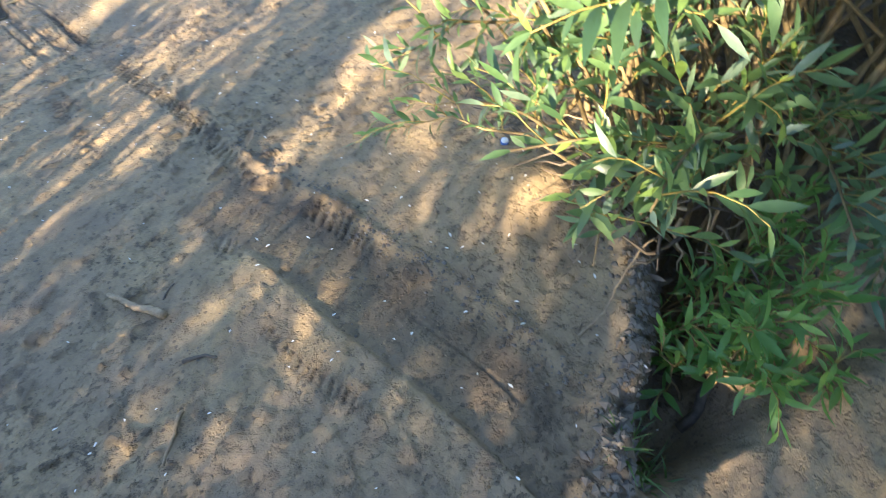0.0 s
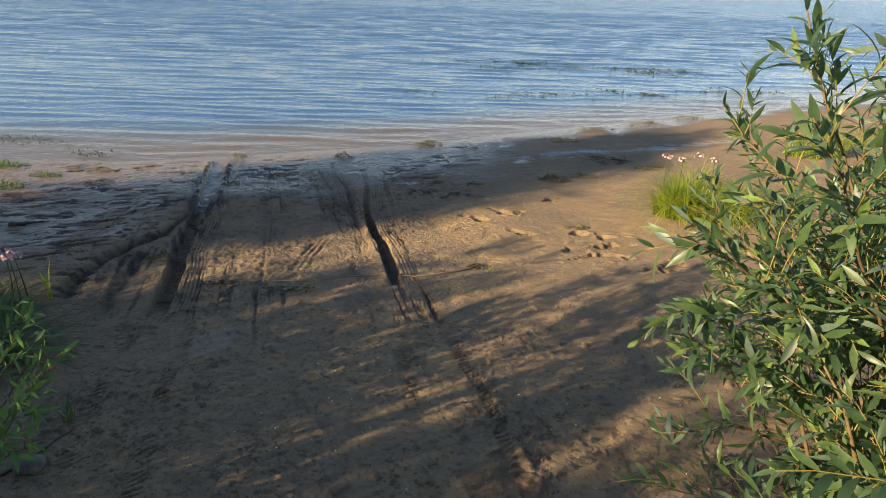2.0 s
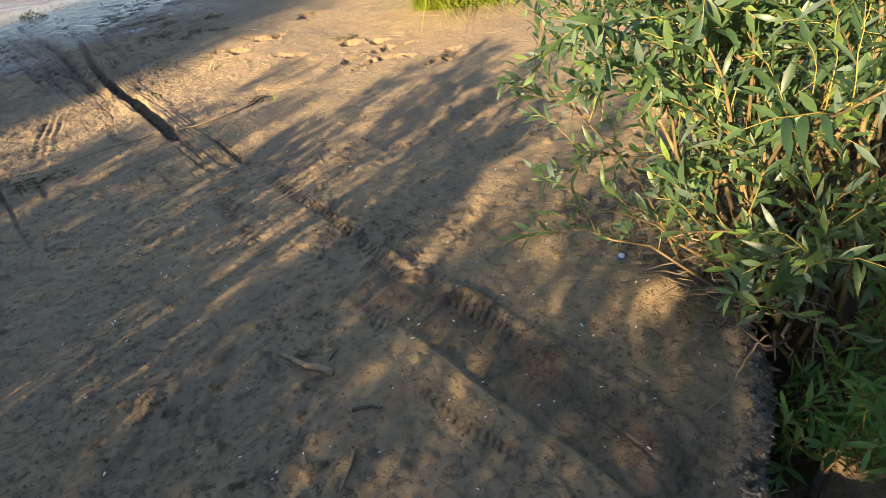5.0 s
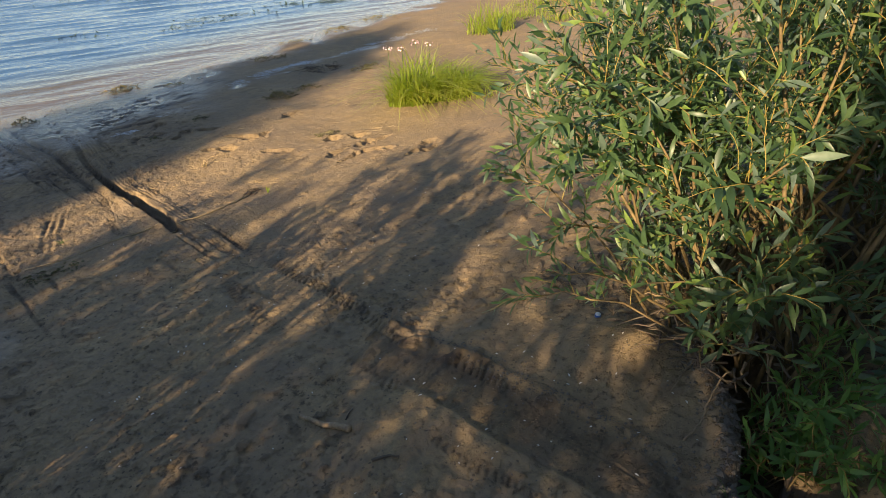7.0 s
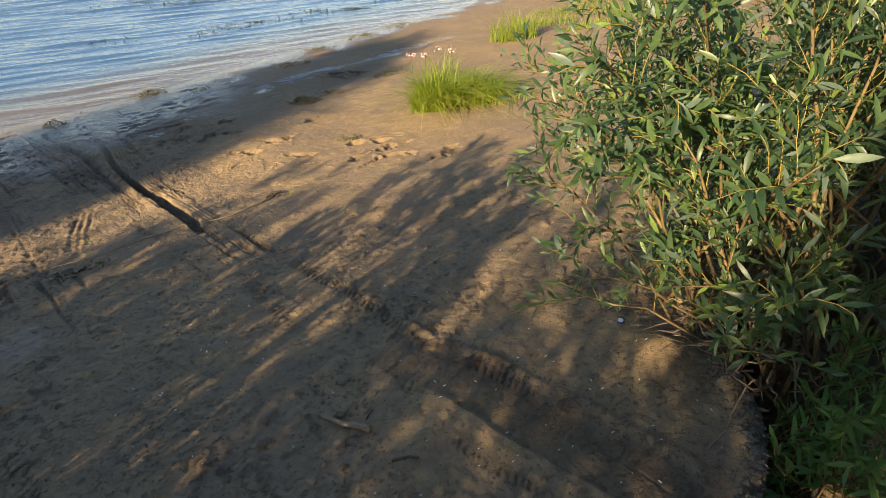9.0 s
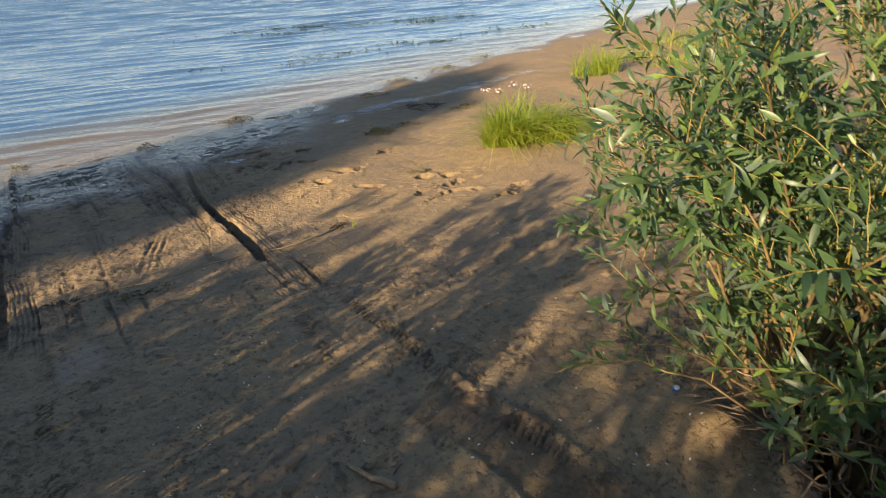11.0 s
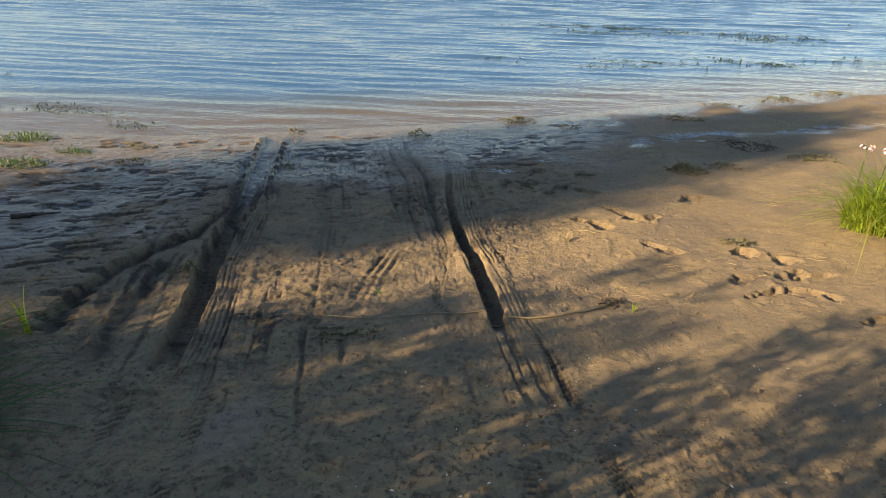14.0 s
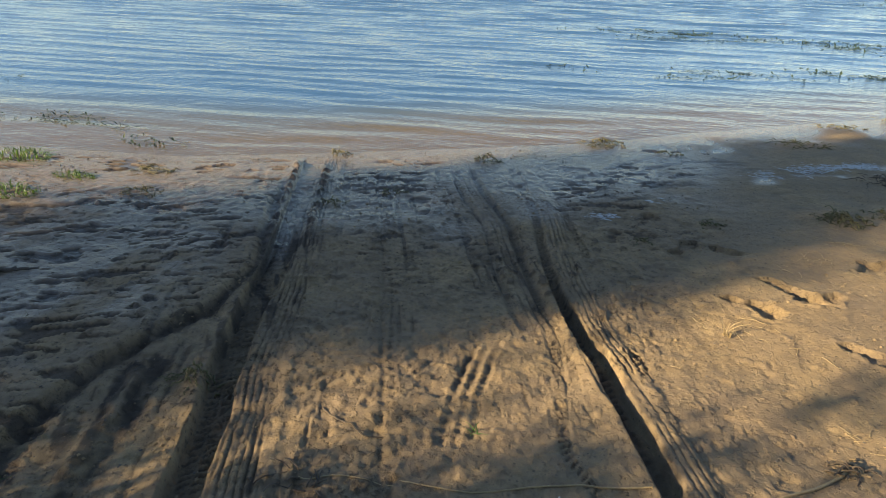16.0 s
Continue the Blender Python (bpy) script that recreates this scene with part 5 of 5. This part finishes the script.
clods("track_clods", "crumbs of sand thrown up beside the wheel track", "sand", 800, (-0.1, 0.75, 1.0, 2.7), (0.003, 0.010), MUD, 94, lambda x, y: np.exp(-(((x - np.interp(y, (1.0, 1.6, 2.3, 2.7), (0.63, 0.47, 0.21, 0.08))) / 0.05) ** 2)))
clods("bank_clods", "dark root-bound clods on the bank's lip", "mud", 1100, (0.35, 1.15, 0.7, 1.75), (0.005, 0.020), MUD, 95, lambda x, y: np.exp(-(((0.72 * (x - np.interp(y, LIP_Y, LIP_X)) - 0.02) / 0.045) ** 2)))


def build_flakes():
    rng = np.random.default_rng(96)
    n = 230
    x, y = rng.uniform(-1.3, 0.95, n), 1.0 + 3.6 * rng.random(n) ** 1.2
    z = ground_at(x, y) + 0.004
    a = rng.uniform(0, 6.28, n)
    ways = np.stack([np.cos(a), np.sin(a), rng.normal(0, 0.15, n)], 1)
    v, f = scatter_leaves([blade_mesh(0.014, 0.0055, 0.3)], np.stack([x, y, z], 1), frames_of(ways, np.tile((0.0, 0.0, 1.0), (n, 1))), rng.uniform(0.6, 1.3, n), rng)
    tagged(new("fallen_petals", mesh_of("fallen_petals", v, f, FLAKE)), "tiny pale fallen petals scattered on sand", "petals", kind="stuff")


build_flakes()

# washed-up weed and straw
laid_stick("thin_root", [(-2.18, 4.86), (-2.10, 4.80), (-2.03, 4.78), (-1.95, 4.72), (-1.88, 4.74)], 0.0022, 0.0013, DARK_WOOD, "thin dark curved root lying on sand", "root", 98, 0.003, 0.004)
for k, (x, y, r, h, n) in enumerate(((-1.10, 9.72, 0.22, 0.05, 20), (-3.55, 8.5, 0.09, 0.06, 10), (0.94, 10.3, 0.3, 0.02, 14), (0.66, 7.85, 0.17, 0.08, 26), (2.0, 8.5, 0.22, 0.04, 16), (-2.15, 8.72, 0.12, 0.05, 12), (-0.45, 9.46, 0.12, 0.03, 8), (2.6, 11.9, 0.35, 0.03, 12), (3.6, 12.5, 0.4, 0.03, 12), (1.7, 11.3, 0.25, 0.02, 9), (-3.1, 7.2, 0.11, 0.03, 9), (-2.8, 4.9, 0.12, 0.04, 12), (0.74, 6.07, 0.12, 0.03, 9), (-0.81, 7.03, 0.08, 0.03, 7), (-0.32, 7.47, 0.1, 0.03, 8), (1.04, 8.08, 0.16, 0.04, 10), (-1.6, 4.33, 0.11, 0.02, 8), (-1.45, 4.39, 0.09, 0.02, 6), (-4.6, 7.0, 0.16, 0.04, 10), (-4.9, 7.5, 0.2, 0.04, 10), (-2.75, 7.6, 0.12, 0.03, 8))):
    tangle("washed_up_weed", x, y, "dark green weed washed up on the sand", "weed", 110 + k, int(3.0 * n), 1.1 * r, 1.5 * h, WEED, 0.0048, "weed along the shore", span=(0.08, 0.5), curl=0.16)
tangle("driftwood_heap", 1.43, 8.97, "dark brown driftwood twigs washed up on sand", "driftwood", 130, 60, 0.34, 0.08, DARK_WOOD, 0.004, piece="twig", span=(0.1, 0.5), curl=0.12)
for k, (x, y, r, n) in enumerate(((-0.08, 5.82, 0.12, 7), (0.31, 7.0, 0.12, 8), (0.5, 7.35, 0.14, 7), (1.75, 7.5, 0.22, 12), (0.24, 5.01, 0.06, 5), (0.75, 5.45, 0.16, 8), (1.2, 5.95, 0.2, 10), (1.35, 5.0, 0.12, 5), (0.05, 5.05, 0.1, 6), (0.9, 4.3, 0.15, 6), (-0.6, 4.4, 0.08, 4), (2.9, 6.1, 0.35, 16), (-0.74, 5.54, 0.05, 3), (0.17, 7.0, 0.1, 7), (0.02, 6.78, 0.1, 8), (-0.28, 5.99, 0.14, 8), (1.24, 7.23, 0.1, 8), (1.27, 7.02, 0.12, 10), (0.5, 6.27, 0.09, 5), (0.19, 5.57, 0.1, 7), (-0.08, 5.17, 0.1, 8), (-0.61, 6.0, 0.12, 6), (0.51, 5.7, 0.08, 4), (1.7, 6.9, 0.2, 12), (2.2, 7.2, 0.25, 12))):
    tangle("dry_straw", x, y, "scattered bits of pale dry straw on sand", "straw", 140 + k, n, r, 0.015, STRAW, 0.0017, "straw on the sand", "stalk")
tuft("grass_sprig", on_ground(-0.45, 5.9), "small pale grass sprig in the sand", 14, 0.14, (0.02, 0.02), STRAW, 160, 0.005, (0.5, 1.2))
tuft("grass_sprig", on_ground(-0.08, 4.86), "small yellow-green grass sprig in the sand", 7, 0.085, (0.015, 0.015), SEDGE, 161, 0.006, (0.3, 0.9))
tuft("grass_sprig", on_ground(-1.55, 4.85), "small dry grass sprig in the sand", 10, 0.09, (0.03, 0.03), GRASS, 162, 0.005, (0.6, 1.2))
tuft("grass_sprig", on_ground(-2.14, 2.66), "small grey-green weed sprig in shaded sand", 16, 0.22, (0.03, 0.03), GRASS, 163, 0.008, (0.2, 0.7))
tuft("grass_clump", on_ground(0.60, 0.93), "small green grass clump on the bank's lip", 90, 0.11, (0.08, 0.08), GRASS, 164, 0.005, (0.5, 1.2))
for k, (x, y, h, w) in enumerate(((-5.6, 6.7, 0.16, 0.3), (-5.4, 7.2, 0.10, 0.2), (-6.3, 7.5, 0.2, 0.35), (-6.4, 6.6, 0.25, 0.4))):
    tuft("water_weed_clump", on_ground(x, y), "low yellow-green weed clump on muddy shore", 170, 0.6 * h, (w, 0.5 * w), GRASS, 170 + k, 0.009, (0.7, 1.4), "weed on the left shore")


def flowering_rush(x, y, h, seed, lean=(0.0, 0.0)):
    """A tall bare stalk with a round head of small pink flowers."""
    rng = random.Random(seed)
    owner = thing("flowering_rush", on_ground(x, y), "tall flowering rush with a pale pink flower head", "flower", "flowering rushes")
    top = Vector((lean[0], lean[1], h))
    part("stalk", tube(bmesh.new(), bend((0, 0, -0.02), top, (0.01, 0.01, 0), 6), 0.0045, 0.003, 6), GRASS, owner)
    for _ in range(13):
        d = Vector((rng.gauss(0, 1), rng.gauss(0, 1), abs(rng.gauss(0.5, 0.5)))).normalized() * rng.uniform(0.03, 0.055)
        bm = tube(bmesh.new(), [top, top + 0.6 * d, top + d], 0.0012, 0.001, 4)
        part("flower_stalk", bm, GRASS, owner)
        bm = bmesh.new()
        a = d.normalized().orthogonal()
        b = d.normalized().cross(a)
        c = bm.verts.new(top + d)
        rim = []
        for k in range(12):
            w = 2 * math.pi * k / 12
            rim.append(bm.verts.new(top + d * (1.12 if k % 2 else 1.02) + (0.010 if k % 2 == 0 else 0.006) * (math.cos(w) * a + math.sin(w) * b)))
        for k in range(12):
            bm.faces.new((c, rim[k], rim[(k + 1) % 12]))
        part("flower", bm, PETAL, owner)


for k, (x, y, h) in enumerate(((-3.02, 3.62, 0.50), (-3.12, 3.66, 0.47), (-3.24, 3.74, 0.48), (-3.30, 3.70, 0.42), (1.66, 6.70, 0.56), (1.80, 6.72, 0.52), (2.0, 6.68, 0.57), (2.12, 6.66, 0.53))):
    flowering_rush(x, y, h, 180 + k, (0.03 * (k % 3 - 1), 0.02))


# floating weed on the river
def build_floating(x, y, rx, ry, count, seed):
    rng = np.random.default_rng(seed)
    owner = thing("floating_weed_patch", (x, y, 0.0), "dark green weed patch floating on the river", "water weed", "floating weed", "stuff")
    fine = 0.5 if y < 11 else 1.0
    p = np.stack([rng.normal(0, 0.5 * rx, count), rng.normal(0, 0.5 * ry, count), rng.uniform(0.004, 0.022, count)], 1)
    p = p[fbm(p[:, 0] + x, (p[:, 1] + y) * 2.5, 1.3, 3, seed) > -0.1]
    a = rng.uniform(0, 6.28, len(p))
    v, f = scatter_leaves([blade_mesh(0.11, 0.035, -0.2), blade_mesh(0.07, 0.04, 0.3)], p, frames_of(np.stack([np.cos(a), 0.5 * np.sin(a), rng.normal(0, 0.2, len(p))], 1), np.tile((0.0, 0.0, 1.0), (len(p), 1))), fine * rng.uniform(0.4, 1.1, len(p)), rng)
    child("leafage", mesh_of("leafage", v, f, ALGA), owner, kind="stuff")


for k, row in enumerate(((0.5, 19.5, 1.9, 0.9, 2400), (4.4, 19.3, 1.4, 0.9, 1300), (-0.2, 14.2, 0.9, 0.32, 900), (1.1, 14.5, 0.8, 0.32, 700), (3.2, 15.3, 0.9, 0.35, 520), (-1.95, 14.35, 0.3, 0.15, 70), (-0.2, 12.05, 0.22, 0.12, 60), (5.6, 16.2, 1.2, 0.5, 300), (9.0, 24.0, 2.4, 1.4, 500), (3.6, 38.0, 3.2, 2.6, 700), (9.5, 33.0, 3.5, 2.5, 700), (13.5, 36.0, 4.0, 3.0, 700), (-6.7, 8.7, 0.9, 0.3, 420), (-5.6, 8.25, 0.5, 0.2, 160), (-9.0, 10.4, 0.6, 0.2, 80))):
    build_floating(*row, 200 + k)


# dried foam along the old waterline
def build_foam(line, wide, count, seed):
    rng = np.random.default_rng(seed)
    pts = spline(line, 20)
    k = rng.uniform(0, len(pts) - 1.01, count)
    i = k.astype(int)
    c = pts[i] + (pts[i + 1] - pts[i]) * (k - i)[:, None] + rng.normal(0, 1, (count, 2)) * (wide, 0.7 * wide)
    keep = fbm(c[:, 0], c[:, 1] * 2, 2.2, 3, 19.0) > -0.15
    c = c[keep]
    z = ground_at(c[:, 0], c[:, 1]) + 0.003
    a = rng.uniform(-0.5, 0.5, len(c))
    v, f = scatter_leaves([blade_mesh(0.05, 0.011, 0.02, 0.1), blade_mesh(0.03, 0.010, 0.02, 0.1)], np.stack([c[:, 0], c[:, 1], z], 1), frames_of(np.stack([np.cos(a), np.sin(a), 0 * a], 1), np.tile((0.0, 0.0, 1.0), (len(c), 1))), rng.uniform(0.3, 1.2, len(c)), rng)
    tagged(new("dried_foam", mesh_of("dried_foam", v, f, FOAM)), "thin white streak of dried foam on damp sand", "foam", kind="stuff")


build_foam([(0.3, 8.9), (1.08, 9.4), (1.7, 9.7), (2.6, 10.1), (3.9, 10.6)], 0.085, 3600, 331)
build_foam([(-0.78, 7.9), (-0.70, 8.0)], 0.05, 150, 332)
build_foam([(-1.12, 7.42), (-1.0, 7.5)], 0.05, 130, 333)


# ---- foot of the willow ----
def build_root_tangle():
    rng = random.Random(301)
    owner = thing("dry_branch_heap", (1.12, 1.55, ground_z(1.0, 1.62)), "heap of dry brown branches and roots under the willow", "branches")
    o = owner.location
    for k in range(70):
        a = Vector((rng.uniform(0.92, 1.4), rng.uniform(1.3, 1.85), o.z + rng.uniform(-0.02, 0.22)))
        w = rng.uniform(-1.3, 1.5)
        ln = rng.uniform(0.10, 0.30)
        b = a + Vector((-ln * math.cos(w), -ln * math.sin(w) * 0.9, rng.uniform(-0.12, 0.12)))
        part("branch", tube(bmesh.new(), [p - o for p in bend(a, b, (0, 0, rng.uniform(-0.03, 0.04)), 6, 0.012, rng)], rng.uniform(0.0025, 0.007), 0.0015, 5), DARK_WOOD if k % 3 else DRY, owner)


build_root_tangle()


def build_low_sprouts():
    owner = thing("willow_sprouts", (0.95, 0.98, ground_z(0.95, 0.98)), "bright green willow sprouts at the foot of the shrub", "sapling")
    rng = random.Random(311)
    stems = []
    for k in range(26):
        root = (rng.uniform(0.88, 1.35), rng.uniform(0.88, 1.35), 0.30)
        tip = (rng.uniform(0.74, 1.3), rng.uniform(0.78, 1.25), rng.uniform(0.42, 0.95))
        stems.append((root, tip, (-0.03, 0, 0.05), 0.004))
    shrub(owner, stems, 312, 0.09, 0.026, (120, lambda p: p[:, 0]), (0.08, 0.2), 0.3, foliage=SPROUT_LEAF)


build_low_sprouts()


def build_litter():
    rng = np.random.default_rng(321)
    n = 2600
    x, y = rng.uniform(0.9, 3.0, n), rng.uniform(1.1, 2.6, n)
    z = ground_at(x, y) + 0.004
    a = rng.uniform(0, 6.28, n)
    ways = np.stack([np.cos(a), np.sin(a), rng.normal(0, 0.25, n)], 1)
    v, f = scatter_leaves([blade_mesh(0.07, 0.014, 0.25), blade_mesh(0.05, 0.012, -0.3)], np.stack([x, y, z], 1), frames_of(ways, np.tile((0.0, 0.0, 1.0), (n, 1)) + rng.normal(0, 0.3, (n, 3))), rng.uniform(0.6, 1.2, n), rng)
    tagged(new("leaf_litter", mesh_of("leaf_litter", v, f, DARK_WOOD)), "dark fallen willow leaves under the shrub", "leaf litter", kind="stuff")


build_litter()
